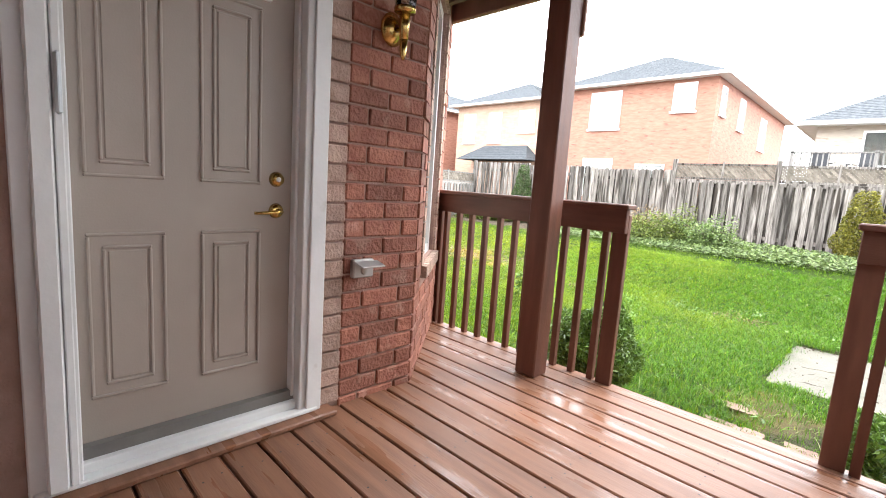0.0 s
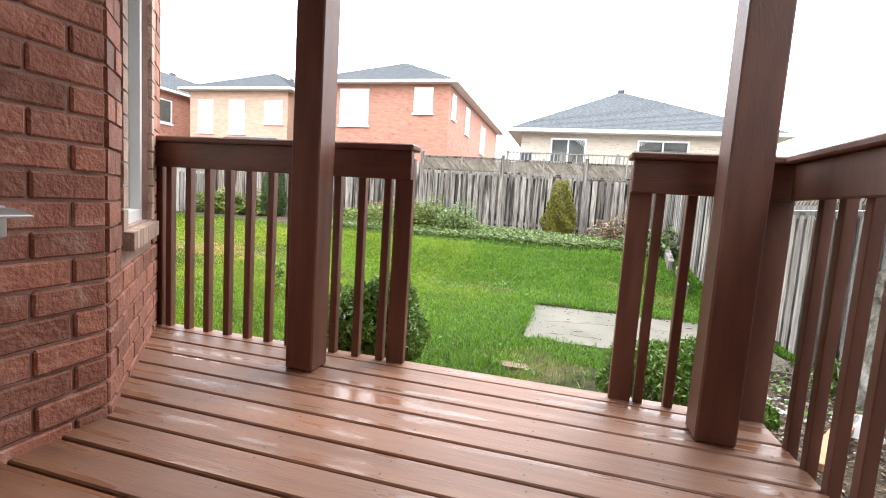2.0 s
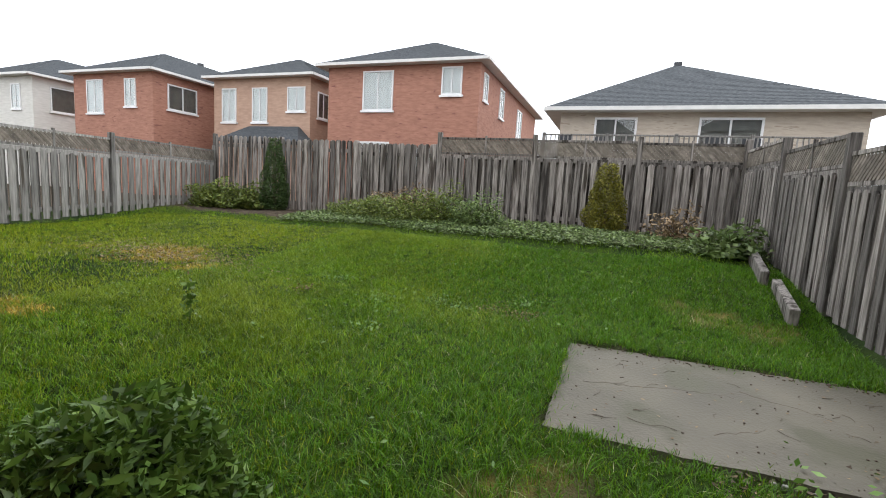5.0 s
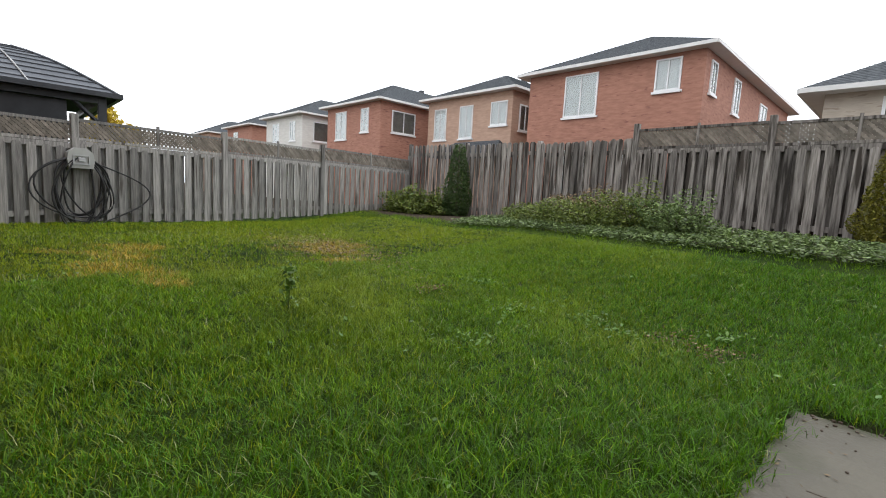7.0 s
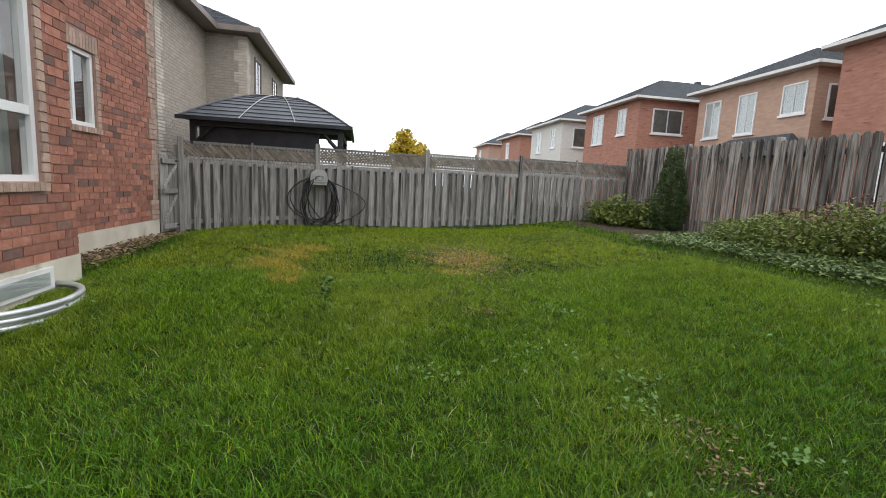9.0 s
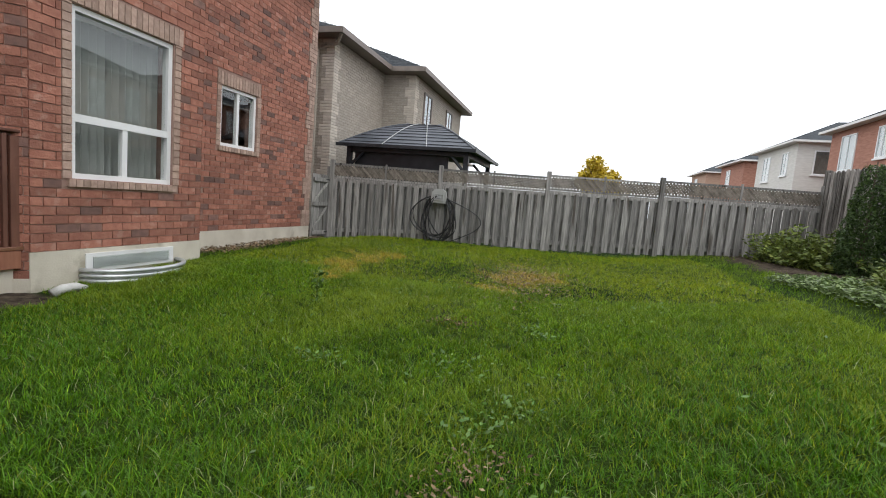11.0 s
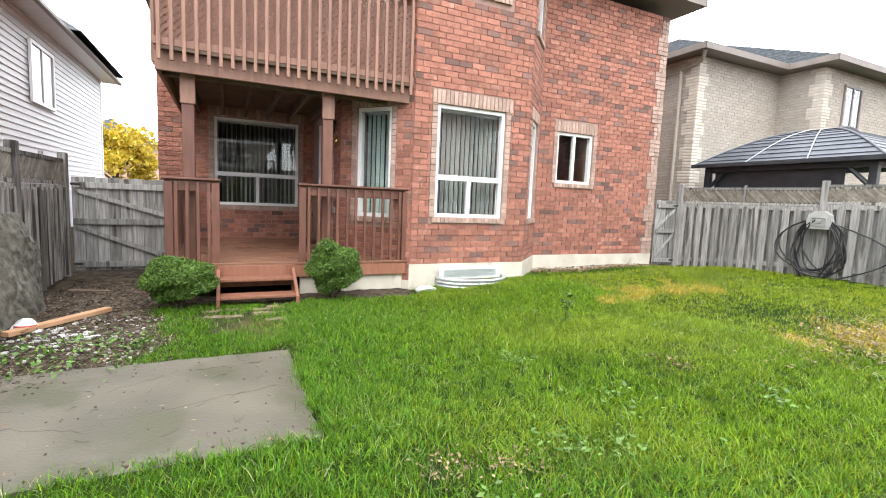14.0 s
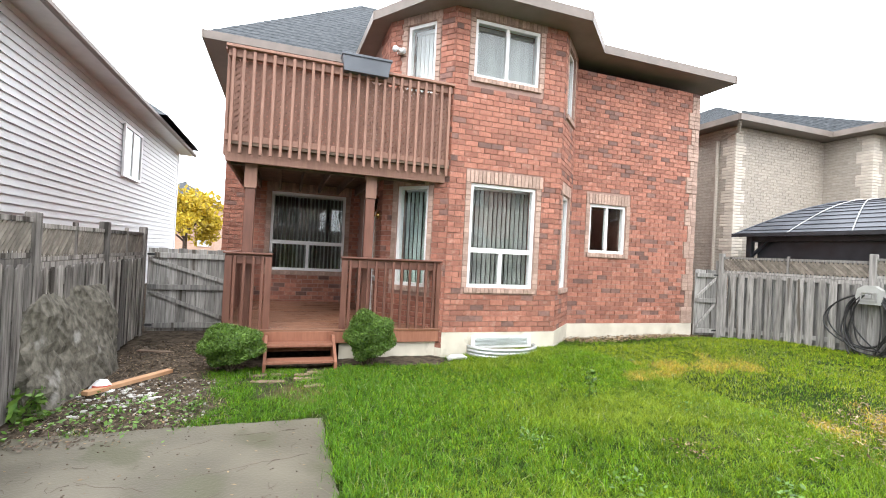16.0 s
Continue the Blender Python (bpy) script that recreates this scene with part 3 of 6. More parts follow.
window("window_1", m, 0.92, 2.49, 1.04, 2.73, "picture")
# wall with the door
DH = (0.99, 2.02, 0.40, 2.62)       # door opening, u from the porch back wall
wall_d, m_d, ln = brick_wall("wall_door", (-2.3, -3.5), (-2.3, -0.9), 1, -0.4, EAVE, [(*DH, 0)], 0.05,
                             pieces=[(2.05, 2.6, 0.36, 2.35)], skip=[(2.02, 2.138, 0.3, 2.8)], off=2.14)
jamb = Acc(m_d)
z, k = 0.40, 0
while z < 2.75:
    jamb.soft(2.025, 2.132, -0.02, 0.02 + rb.uniform(-0.003, 0.004), z, z + BRICK_H, 0.004)
    z += COURSE
tagged(part("buff_brickwork", jamb, M_buff, wall_d, "pale buff textured bricks"), kind="stuff")
# angled wall of the bay, its narrow windows
wall_a, m_a, la = brick_wall("wall_bay_left", (-2.3, -0.9), (-3.15, 0.1), 1, -0.4, EAVE,
                             [(0.31, 0.93, 1.0, 2.68), (0.36, 0.93, 4.2, 5.42)], 0.05, pieces=[(0.0, 1.32, 0.36, 1.0)])
window("window_2", m_a, 0.31, 0.93, 1.0, 2.68, "plain", blind_mat=M_curtain, turn=(8, 30))
window("window_3", m_a, 0.36, 0.93, 4.2, 5.42, "plain", blind_mat=M_vinyl, turn=(3, 12))
# bay front
wall_b, m_b, lb = brick_wall("wall_bay_front", (-3.15, 0.1), (-5.2, 0.1), 1, -0.4, EAVE,
                             [(0.38, 1.59, 1.04, 2.75), (0.33, 1.54, 4.48, 5.44)], FOUND)
window("window_4", m_b, 0.38, 1.59, 1.04, 2.75, "picture")
window("window_5", m_b, 0.33, 1.54, 4.48, 5.44, "slider", turn=(20, 40))
wall_c, m_c, lc = brick_wall("wall_bay_right", (-5.2, 0.1), (-6.05, -0.75), 1, -0.4, EAVE,
                             [(0.3, 0.9, 1.04, 2.75), (0.3, 0.9, 4.2, 5.42)], FOUND)
window("window_6", m_c, 0.3, 0.9, 1.04, 2.75, "plain")
window("window_7", m_c, 0.3, 0.9, 4.2, 5.42, "plain")
wall_e, m_e, le = brick_wall("wall_rear", (-6.05, -0.75), (-9.27, -0.75), 1, -0.4, 5.35,
                             [(0.44, 1.34, 1.74, 2.73)], FOUND, quoin=[(2.92, 3.22, -1)])
window("window_8", m_e, 0.44, 1.34, 1.74, 2.73, "slider", blinds=False)
brick_wall("wall_side_west", (-9.27, -0.75), (-9.27, -12.0), 1, -0.4, 5.35, [], FOUND, quoin=[(0, 0.3, 1)])
brick_wall("wall_side_east", (0.5, -3.5), (0.5, -12.0), -1, -0.4, EAVE, [], FOUND)
brick_wall("wall_street", (0.5, -12.0), (-9.27, -12.0), -1, -0.4, EAVE, [], FOUND)

# foundation under the brick
fnd = Acc()
OUT = [(0.5, -3.5), (-2.3, -3.5), (-2.3, -0.9), (-3.15, 0.1), (-5.2, 0.1), (-6.05, -0.75), (-9.27, -0.75), (-9.27, -12), (0.5, -12)]
for a, b in zip(OUT, OUT[1:] + OUT[:1]):
    mm, L = along(a, b, 1)
    fnd.m = mm
    fnd.box(-0.012, L + 0.012, -0.24, 0.022, -0.3, FOUND if a[0] < -3 or a[1] <= -12 else 0.06)
tagged(part("foundation", fnd, M_concrete), "pale concrete foundation of the brick house", "foundation", kind="structure")
# dark-toned floor, ceilings and wall added inside, so that rooms are closed and dark
inside = [(x * 0.985 - 0.06, y - 0.26) for x, y in OUT]
tagged(part("floor", Acc().prism(inside, 0.42, 0.5), M_room), "dark-toned interior floor added to close the house", "floor", kind="structure")
tagged(part("ceiling", Acc().prism(inside, 3.0, 3.15), M_room), "dark-toned interior ceiling added to close the house", "ceiling", kind="structure")
tagged(part("wall_inner", Acc().box(-9.0, 0.24, -5.6, -5.5, 0.5, 3.0).box(-9.0, 0.24, -5.6, -5.5, 3.15, 5.5), M_room), "dark-toned interior wall added to close the house", "wall", kind="structure")

# roof: soffit and fascia round the walls, then hipped slopes
EDGE = [(1.0, -3.05), (-1.95, -3.05), (-1.98, -0.95), (-3.0, 0.6), (-5.35, 0.6), (-6.3, -0.28), (-9.75, -0.28), (-9.75, -12.5), (1.0, -12.5)]
tagged(part("soffit", Acc().prism(EDGE, EAVE - 0.05, EAVE), M_fascia), "brown roof soffit over brick walls", "soffit", kind="structure")
fas = Acc()
for i, a in enumerate(EDGE):
    b = EDGE[(i + 1) % len(EDGE)]
    mm, L = along(a, b, 1)
    fas.m = mm
    fas.box(-0.02, L + 0.02, -0.012, 0.012, EAVE - 0.06, EAVE + 0.1)
tagged(part("fascia", fas, M_fascia), "pale eaves gutter along the roof edge", "gutter", kind="structure")


def roof_mesh(edge, z, peak, zp, steps=1):
    acc = Acc()
    k = len(edge)
    top = [(peak[0] + (x - peak[0]) * peak[2], peak[1] + (y - peak[1]) * peak[3]) for x, y in edge]
    for i in range(k):
        a, b, c, d = edge[i], edge[(i + 1) % k], top[(i + 1) % k], top[i]
        n_row = steps
        for r in range(n_row):
            s, e = r / n_row, (r + 1) / n_row

            def mix(p, q, w):
                return (p[0] + (q[0] - p[0]) * w, p[1] + (q[1] - p[1]) * w)

            p, q, r2, s2 = mix(a, d, s), mix(b, c, s), mix(b, c, e), mix(a, d, e)
            za, zb = z + (zp - z) * s, z + (zp - z) * e
            acc.add([(*p, za + 0.012), (*q, za + 0.012), (*r2, zb), (*s2, zb)], [(0, 1, 2, 3)])
            acc.add([(*p, za), (*q, za), (*q, za + 0.012), (*p, za + 0.012)], [(0, 1, 2, 3)])
    acc.add([(*p, zp) for p in top], [tuple(range(k))])
    return acc


tagged(part("roof", roof_mesh(EDGE, EAVE + 0.06, (-4.4, -6.6, 0.35, 0.08), 8.6, 24), M_shingle, weld=True), "dark grey shingle hip roof", "roof", kind="structure")

# ---------------------------------------------------------------- entrance door
YB = -3.5
frame_acc = Acc(m_d)
frame_acc.soft(0.99, 1.13, -0.16, 0.03, 0.40, 2.62).soft(1.915, 2.02, -0.16, 0.03, 0.40, 2.62).soft(1.13, 1.915, -0.16, 0.03, 2.53, 2.62)
frame_acc.soft(1.945, 2.02, 0.03, 0.045, 0.40, 2.6).soft(1.10, 1.13, 0.03, 0.04, 0.41, 2.6).soft(1.90, 1.915, -0.1, -0.02, 0.47, 2.53)
door = part("door_1", frame_acc, M_white)
tagged(door, "taupe six-panel entrance door, closed, in worn white frame", "door", kind="structure")
slab = Acc(m_d).box(1.13, 1.90, -0.105, -0.06, 0.456, 2.53)
leaf = part("door_leaf", slab, M_door, door, "taupe painted steel door leaf")


def panel(u0, u1, z0, z1):
    a = Acc(m_d)
    t = 0.012
    for k, (d, h) in enumerate(((0.0, 0.008), (0.045, 0.007))):
        a0, a1, b0, b1 = u0 + d, u1 - d, z0 + d, z1 - d
        for q in ((a0, a1, b0, b0 + t), (a0, a1, b1 - t, b1), (a0, a0 + t, b0 + t, b1 - t), (a1 - t, a1, b0 + t, b1 - t)):
            a.soft(q[0], q[1], -0.066, -0.06 + h, q[2], q[3], 0.004)
    a.soft(u0 + 0.06, u1 - 0.06, -0.066, -0.056, z0 + 0.06, z1 - 0.06, 0.006)
    part("door_panel", a, M_door, leaf)


for u0, u1 in ((1.17, 1.41), (1.53, 1.765)):
    panel(u0, u1, 0.655, 1.25)
    panel(u0, u1, 1.44, 2.14)
lite = Acc(m_d)
for q in ((1.36, 1.80, 2.17, 2.20), (1.36, 1.80, 2.44, 2.47), (1.36, 1.39, 2.20, 2.44), (1.77, 1.80, 2.20, 2.44), (1.56, 1.60, 2.20, 2.44)):
    lite.soft(q[0], q[1], -0.07, -0.045, q[2], q[3])
part("lite_frame", lite, M_white, leaf, "white moulded frame of the door light")
part("pane", Acc(m_d).box(1.39, 1.77, -0.062, -0.057, 2.20, 2.44), M_glass, leaf)


def disc(m, u, nn, z, r, h, sides=20):
    a = Acc(m)
    vs = [(u + r * math.cos(2 * math.pi * k / sides), nn, z + r * math.sin(2 * math.pi * k / sides)) for k in range(sides)]
    w2 = [(u + 0.75 * r * math.cos(2 * math.pi * k / sides), nn + h, z + 0.75 * r * math.sin(2 * math.pi * k / sides)) for k in range(sides)]
    return a.add(vs + w2, [tuple(range(sides)), tuple(range(sides, 2 * sides))] + [(k, (k + 1) % sides, sides + (k + 1) % sides, sides + k) for k in range(sides)])


LU, LZ, BZ = 1.833, 1.33, 1.465
part("deadbolt", disc(m_d, LU, -0.06, BZ, 0.033, 0.022), M_brass, leaf, "polished brass deadbolt", True)
part("keyhole", disc(m_d, LU, -0.04, BZ, 0.012, 0.006), M_galv, leaf)
part("lever_rose", disc(m_d, LU, -0.06, LZ, 0.033, 0.016), M_brass, leaf, "polished brass rose", True)
part("door_handle", Acc(m_d).tube([(LU, -0.05, LZ), (LU, -0.008, LZ), (LU - 0.02, -0.002, LZ - 0.001), (LU - 0.06, -0.002, LZ - 0.004), (LU - 0.115, -0.006, LZ - 0.006)], 0.011, 10, 0.006), M_brass, leaf, "brass lever handle", True)
sill = Acc(m_d).soft(1.0, 2.02, -0.2, 0.0, 0.405, 0.455).soft(1.0, 2.0, 0.0, 0.05, 0.40, 0.42)
part("threshold", sill, M_white, door, "worn white threshold")
# retractable screen case on the hinge side, with its pull
cas = Acc(m_d).soft(1.035, 1.09, 0.03, 0.075, 0.42, 2.6, 0.006).soft(1.095, 1.118, 0.03, 0.06, 0.42, 2.6)
part("screen_case", cas, M_white, door, "white upright screen door case")
part("pull_handle", Acc(m_d).soft(1.098, 1.115, 0.06, 0.085, 1.62, 1.80, 0.007), M_galv, door, "grey metal pull handle")
# step board under the door
tagged(part("door_step", Acc().soft(-2.298, -2.2, -2.62, -1.42, DECK + 0.002, DECK + 0.028, 0.006), M_deck), "brown stained kick board under the door", "step board")

# wall lamp
lamp = thing("wall_lamp", "polished brass coach lamp on red brick", "lamp", at=(-2.285, -1.15, 2.2))
rings = [(0.0, 0.0), (0.055, 0.0), (0.062, 0.012), (0.045, 0.022), (0.04, 0.034), (0.015, 0.045)]
plate = Acc()
S = 20
plate.add([(d, 1.35 * r * math.cos(2 * math.pi * k / S) * 0.8, 1.25 * r * math.sin(2 * math.pi * k / S)) for r, d in rings for k in range(S)],
          [(i * S + k, i * S + (k + 1) % S, (i + 1) * S + (k + 1) % S, (i + 1) * S + k) for i in range(len(rings) - 1) for k in range(S)])
part("back_plate", plate, M_brass, lamp, smooth=True)
part("arm", Acc().tube([(0.03, 0, 0), (0.07, 0, -0.01), (0.1, 0, 0.01), (0.1, 0, 0.05)], 0.009), M_brass, lamp, smooth=True)
stem = Acc().tube([(0.1, 0, -0.15), (0.1, 0, -0.135), (0.1, 0, -0.12), (0.1, 0, -0.06)], 0.006, 12, 0.02).tube([(0.1, 0, -0.06), (0.1, 0, 0.06)], 0.02, 12, 0.026).tube([(0.1, 0, 0.06), (0.1, 0, 0.08)], 0.05, 12)
part("stem", stem, M_brass, lamp, smooth=True)
part("shade", Acc().tube([(0.1, 0, 0.08), (0.1, 0, 0.3)], 0.05, 6, 0.085), M_glass, lamp)
part("cap", Acc().tube([(0.1, 0, 0.3), (0.1, 0, 0.38)], 0.095, 6, 0.02), M_brass, lamp)
# outdoor socket with its lid lifted
sock = thing("outdoor_socket", "grey metal outdoor socket with lifted lid", "socket", at=(-2.29, -1.265, 1.06))
part("box", Acc().soft(0, 0.035, -0.06, 0.06, -0.045, 0.045, 0.006), M_grey, sock)
part("lid", Acc(pose(0.035, 0, 0.035, 0, 12, 0)).soft(0, 0.075, -0.058, 0.075, -0.004, 0.004, 0.002), M_grey, sock)
part("outlet", disc(Matrix(((0, 1, 0, 0.035), (1, 0, 0, 0), (0, 0, 1, 0), (0, 0, 0, 1))), 0, 0, -0.01, 0.02, 0.008), M_plastic, sock)

# ---------------------------------------------------------------- deck
deck = thing("deck", "brown stained wooden deck boards, wet from rain", "deck")
tagged(deck, kind="structure")


def deck_left(y):
    return -2.298 if y < -0.9 else -2.3 - 0.85 * (y + 0.9)


PITCH = 0.1475
y = -3.565
while y < 0.04:
    y1 = min(y + 0.1375, 0.075)
    xl = min(deck_left(y), deck_left(y1)) - (0.0 if y1 < -0.9 else 0.04)
    b = part("board", Acc().soft(xl, 0.06, max(y, -3.49), y1, DECK - 0.036, DECK + rb.uniform(-0.001, 0.0015), 0.005), M_deck, deck)
    y += PITCH
scr = Acc()
y = -3.4175
while y < 0.0:
    for x in np.arange(-2.9, 0.05, 0.41):
        for dy in (0.03, 0.108):
            if x > deck_left(y + dy) + 0.03:
                xx, yy = x + rb.uniform(-0.012, 0.012), y + dy + rb.uniform(-0.008, 0.008)
                scr.add([(xx + 0.0045 * math.cos(q), yy + 0.0045 * math.sin(q), DECK + 0.002) for q in np.arange(0, 6.28, 1.047)], [tuple(range(6))])
    y += PITCH
tagged(part("screw_head", scr, M_black, deck, "dark sunken screw heads"), kind="stuff")
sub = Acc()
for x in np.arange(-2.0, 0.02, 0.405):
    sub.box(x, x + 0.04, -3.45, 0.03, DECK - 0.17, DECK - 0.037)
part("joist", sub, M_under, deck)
part("rim_board", Acc().soft(-3.1, 0.04, 0.03, 0.068, 0.16, DECK - 0.038), M_redwood, deck)
part("side_board", Acc().soft(0.02, 0.058, -3.48, 0.03, 0.16, DECK - 0.038), M_redwood, deck)
part("skirt_board", Acc().box(-3.1, -1.55, -0.02, 0.02, -0.2, 0.158), M_concrete, deck, "pale strip below the deck edge")

# posts that carry the balcony
post0 = thing("porch_post", "square brown stained post carrying the balcony", "post", "porch posts", at=(-1.94, -0.2, DECK))
part("shaft", Acc().soft(-0.07, 0.07, -0.07, 0.07, 0, 2.36, 0.007), M_wood, post0)
part("upper_sleeve", Acc().soft(-0.085, 0.085, 0.062, 0.09, 2.0, 2.5, 0.006).soft(-0.085, 0.085, -0.085, 0.06, 2.3, 2.36), M_balcony, post0)
copy_thing(post0, pose(-0.2, -0.2, DECK))

# railings: rail on edge, cap, square balusters on the outer face
BAL = Acc().soft(-0.019, 0.019, -0.019, 0.019, 0, 1.2, 0.003).data("baluster", M_wood)
BAL2 = Acc().soft(-0.045, 0.045, -0.019, 0.019, 0, 1.2, 0.003).data("end_baluster", M_wood)


def railing(label, x0, x1, wide_ends=(True, True), along_y=False, y0=0.0):
    r = thing("deck_railing", label, "railing", "deck railings")
    m = Matrix.Translation((0, y0, 0)) if not along_y else Matrix(((0, 1, 0, y0), (1, 0, 0, 0), (0, 0, 1, 0), (0, 0, 0, 1)))
    part("rail", Acc(m).soft(x0, x1, -0.02, 0.018, RAIL - 0.165, RAIL - 0.028, 0.004), M_wood_x if not along_y else M_wood, r)
    part("cap", Acc(m).soft(x0 - 0.015, x1 + 0.015, -0.05, 0.07, RAIL - 0.028, RAIL, 0.006), M_wood_x if not along_y else M_wood, r)
    if wide_ends[0]:
        piece("end_baluster", BAL2, m @ pose(x0 + 0.045, 0.038, 0.19), r)
    if wide_ends[1]:
        piece("end_baluster", BAL2, m @ pose(x1 - 0.045, 0.038, 0.19), r)
    k = max(1, round((x1 - x0) / 0.135))
    for i in range(1, k):
        piece("baluster", BAL, m @ pose(x0 + (x1 - x0) * i / k, 0.038, 0.2, 0, rb.uniform(-0.3, 0.3), 0), r)
    return r


railing("brown stained wooden deck railing meeting the brick bay", -3.12, -1.53)
railing("short brown stained deck railing beside the steps", -0.55, 0.06)
railing("brown stained deck railing along the deck's side", -3.46, -0.06, (False, False), True, 0.03)

# steps
st = thing("deck_steps", "two brown stained wooden deck steps", "steps")
part("riser", Acc().soft(-1.45, -0.52, 0.078, 0.1, 0.06, DECK - 0.03), M_redwood, st)
part("tread", Acc().soft(-1.42, -0.55, 0.105, 0.36, 0.17, 0.205), M_redwood, st)
part("tread", Acc().soft(-1.42, -0.55, 0.37, 0.62, 0.0, 0.035), M_redwood, st)
for x in (-1.46, -0.55):
    a = Acc(Matrix(((0, 0, 1, x), (1, 0, 0, 0), (0, 1, 0, 0), (0, 0, 0, 1))))
    a.prism([(0.1, 0.3), (0.2, 0.3), (0.66, 0.02), (0.66, -0.2), (0.5, -0.2), (0.1, 0.02)], 0, 0.038)
    part("stringer", a, M_redwood, st)

# ---------------------------------------------------------------- balcony over the porch
bal = thing("balcony", "brown stained timber balcony with lattice guard", "balcony")
tagged(bal, kind="structure")
plat = [(0.1, -3.48), (-2.28, -3.48), (-2.28, -0.88), (-3.12, 0.08), (-3.12, 0.12), (0.1, 0.12)]
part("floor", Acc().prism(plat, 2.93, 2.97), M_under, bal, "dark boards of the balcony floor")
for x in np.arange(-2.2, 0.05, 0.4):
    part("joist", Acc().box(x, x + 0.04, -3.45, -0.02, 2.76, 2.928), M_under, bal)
part("beam", Acc().soft(-3.12, 0.13, 0.0, 0.045, 2.70, 2.93, 0.005), M_balcony, bal)
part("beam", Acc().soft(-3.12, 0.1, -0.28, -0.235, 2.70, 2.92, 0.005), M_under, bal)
part("side_beam", Acc().soft(0.08, 0.125, -3.47, -0.002, 2.70, 2.93, 0.005), M_balcony, bal)
PK = Acc().soft(-0.02, 0.02, -0.02, 0.02, 0, 1.42, 0.003).data("picket", M_balcony)
for i in range(25):
    piece("picket", PK, pose(-3.06 + i * 0.1305, 0.15, 2.80), bal)
for i in range(26):
    piece("picket", PK, pose(0.15, -3.4 + i * 0.134, 2.80), bal)
part("rail", Acc().soft(-3.12, 0.14, 0.06, 0.128, 4.12, 4.23, 0.005), M_balcony, bal)
part("rail", Acc().soft(-3.14, 0.17, 0.04, 0.19, 4.23, 4.27, 0.006), M_balcony, bal)
part("bottom_rail", Acc().soft(-3.12, 0.14, 0.06, 0.128, 2.97, 3.06, 0.005), M_balcony, bal)
part("rail", Acc().soft(0.06, 0.128, -3.47, 0.055, 4.12, 4.23, 0.005), M_balcony, bal)
part("rail", Acc().soft(0.04, 0.19, -3.47, 0.038, 4.23, 4.27, 0.006), M_balcony, bal)


def lattice(acc, u0, u1, z0, z1, n0=0.0, pitch=0.09, w=0.032, t=0.006):
    """Two layers of slanting strips clipped to the rectangle."""
    h = z1 - z0
    for lay, s in ((0, 1), (1, -1)):
        c = u0 - h if s > 0 else u0
        end = u1 if s > 0 else u1 + h
        while c < end:
            a0, a1 = (u0, u1)
            lo, hi = (max(c, a0), min(c + h, a1)) if s > 0 else (max(c - h, a0), min(c, a1))
            if hi - lo > 0.03:
                za, zb = (z0 + (lo - c), z0 + (hi - c)) if s > 0 else (z0 + (c - lo), z0 + (c - hi))
                n1 = n0 + lay * (t + 0.001)
                dz = w * 0.7
                acc.add([(lo, n1, za - dz), (hi, n1, zb - dz), (hi, n1, zb + dz), (lo, n1, za + dz),
                         (lo, n1 + t, za - dz), (hi, n1 + t, zb - dz), (hi, n1 + t, zb + dz), (lo, n1 + t, za + dz)],
                        [(3, 2, 1, 0), (4, 5, 6, 7), (0, 1, 5, 4), (3, 7, 6, 2), (0, 4, 7, 3), (1, 2, 6, 5)])
            c += pitch


la_acc = Acc(Matrix.Translation((0, 0.035, 0)))
lattice(la_acc, -3.1, 0.1, 3.08, 4.1, 0, 0.085, 0.042)
part("lattice", la_acc, M_balcony, bal, "diagonal lattice behind the pickets")
la_acc = Acc(Matrix(((0, 1, 0, 0.03), (1, 0, 0, 0), (0, 0, 1, 0), (0, 0, 0, 1))))
lattice(la_acc, -3.4, 0.02, 3.08, 4.1, 0, 0.085, 0.042)
part("lattice", la_acc, M_balcony, bal)
pl = thing("planter_box", "dark grey plastic planter box hung on the balcony rail", "planter", at=(-1.72, 0.14, 4.16))
part("box", Acc().add([(x * s, y * s2 + 0.02, z) for z, s, s2 in ((0, 0.9, 0.9), (0.24, 1, 1)) for x, y in ((-0.36, -0.1), (0.36, -0.1), (0.36, 0.1), (-0.36, 0.1))],
                      [(3, 2, 1, 0), (0, 1, 5, 4), (1, 2, 6, 5), (2, 3, 7, 6), (3, 0, 4, 7)]), M_canopy, pl)
part("rim", Acc().soft(-0.37, 0.37, -0.09, -0.07, 0.22, 0.255).soft(-0.37, 0.37, 0.11, 0.135, 0.22, 0.255).soft(-0.37, -0.35, -0.07, 0.11, 0.22, 0.255).soft(0.35, 0.37, -0.07, 0.11, 0.22, 0.255), M_canopy, pl)
fl = thing("flood_lamp", "small white double floodlight on the brick bay", "lamp", at=(-2.42, -0.72, 5.0))
part("base", Acc().soft(-0.06, 0.05, 0, 0.06, -0.05, 0.05), M_white, fl)
part("head", Acc().tube([(0.03, 0.05, 0.02), (0.12, 0.14, -0.02)], 0.03, 12, 0.055), M_white, fl, smooth=True)
part("head", Acc().tube([(0.03, 0.05, 0.0), (-0.02, 0.16, -0.04)], 0.03, 12, 0.055), M_white, fl, smooth=True)
# window well below the bay
well = thing("window_well", "corrugated galvanised steel window well at the foundation", "window well")
for i in range(4):
    pts = [(-3.62 - 0.58 + 0.6 * math.cos(a), 0.13 + 0.42 * math.sin(a), -0.075 + 0.055 * i) for a in np.linspace(0, math.pi, 17)]
    part("corrugation", Acc().tube(pts, 0.028, 8), M_galv, well, smooth=True)
part("basement_window", Acc().box(-4.75, -3.65, 0.121, 0.14, 0.06, 0.26), M_white, well, "white basement window frame")
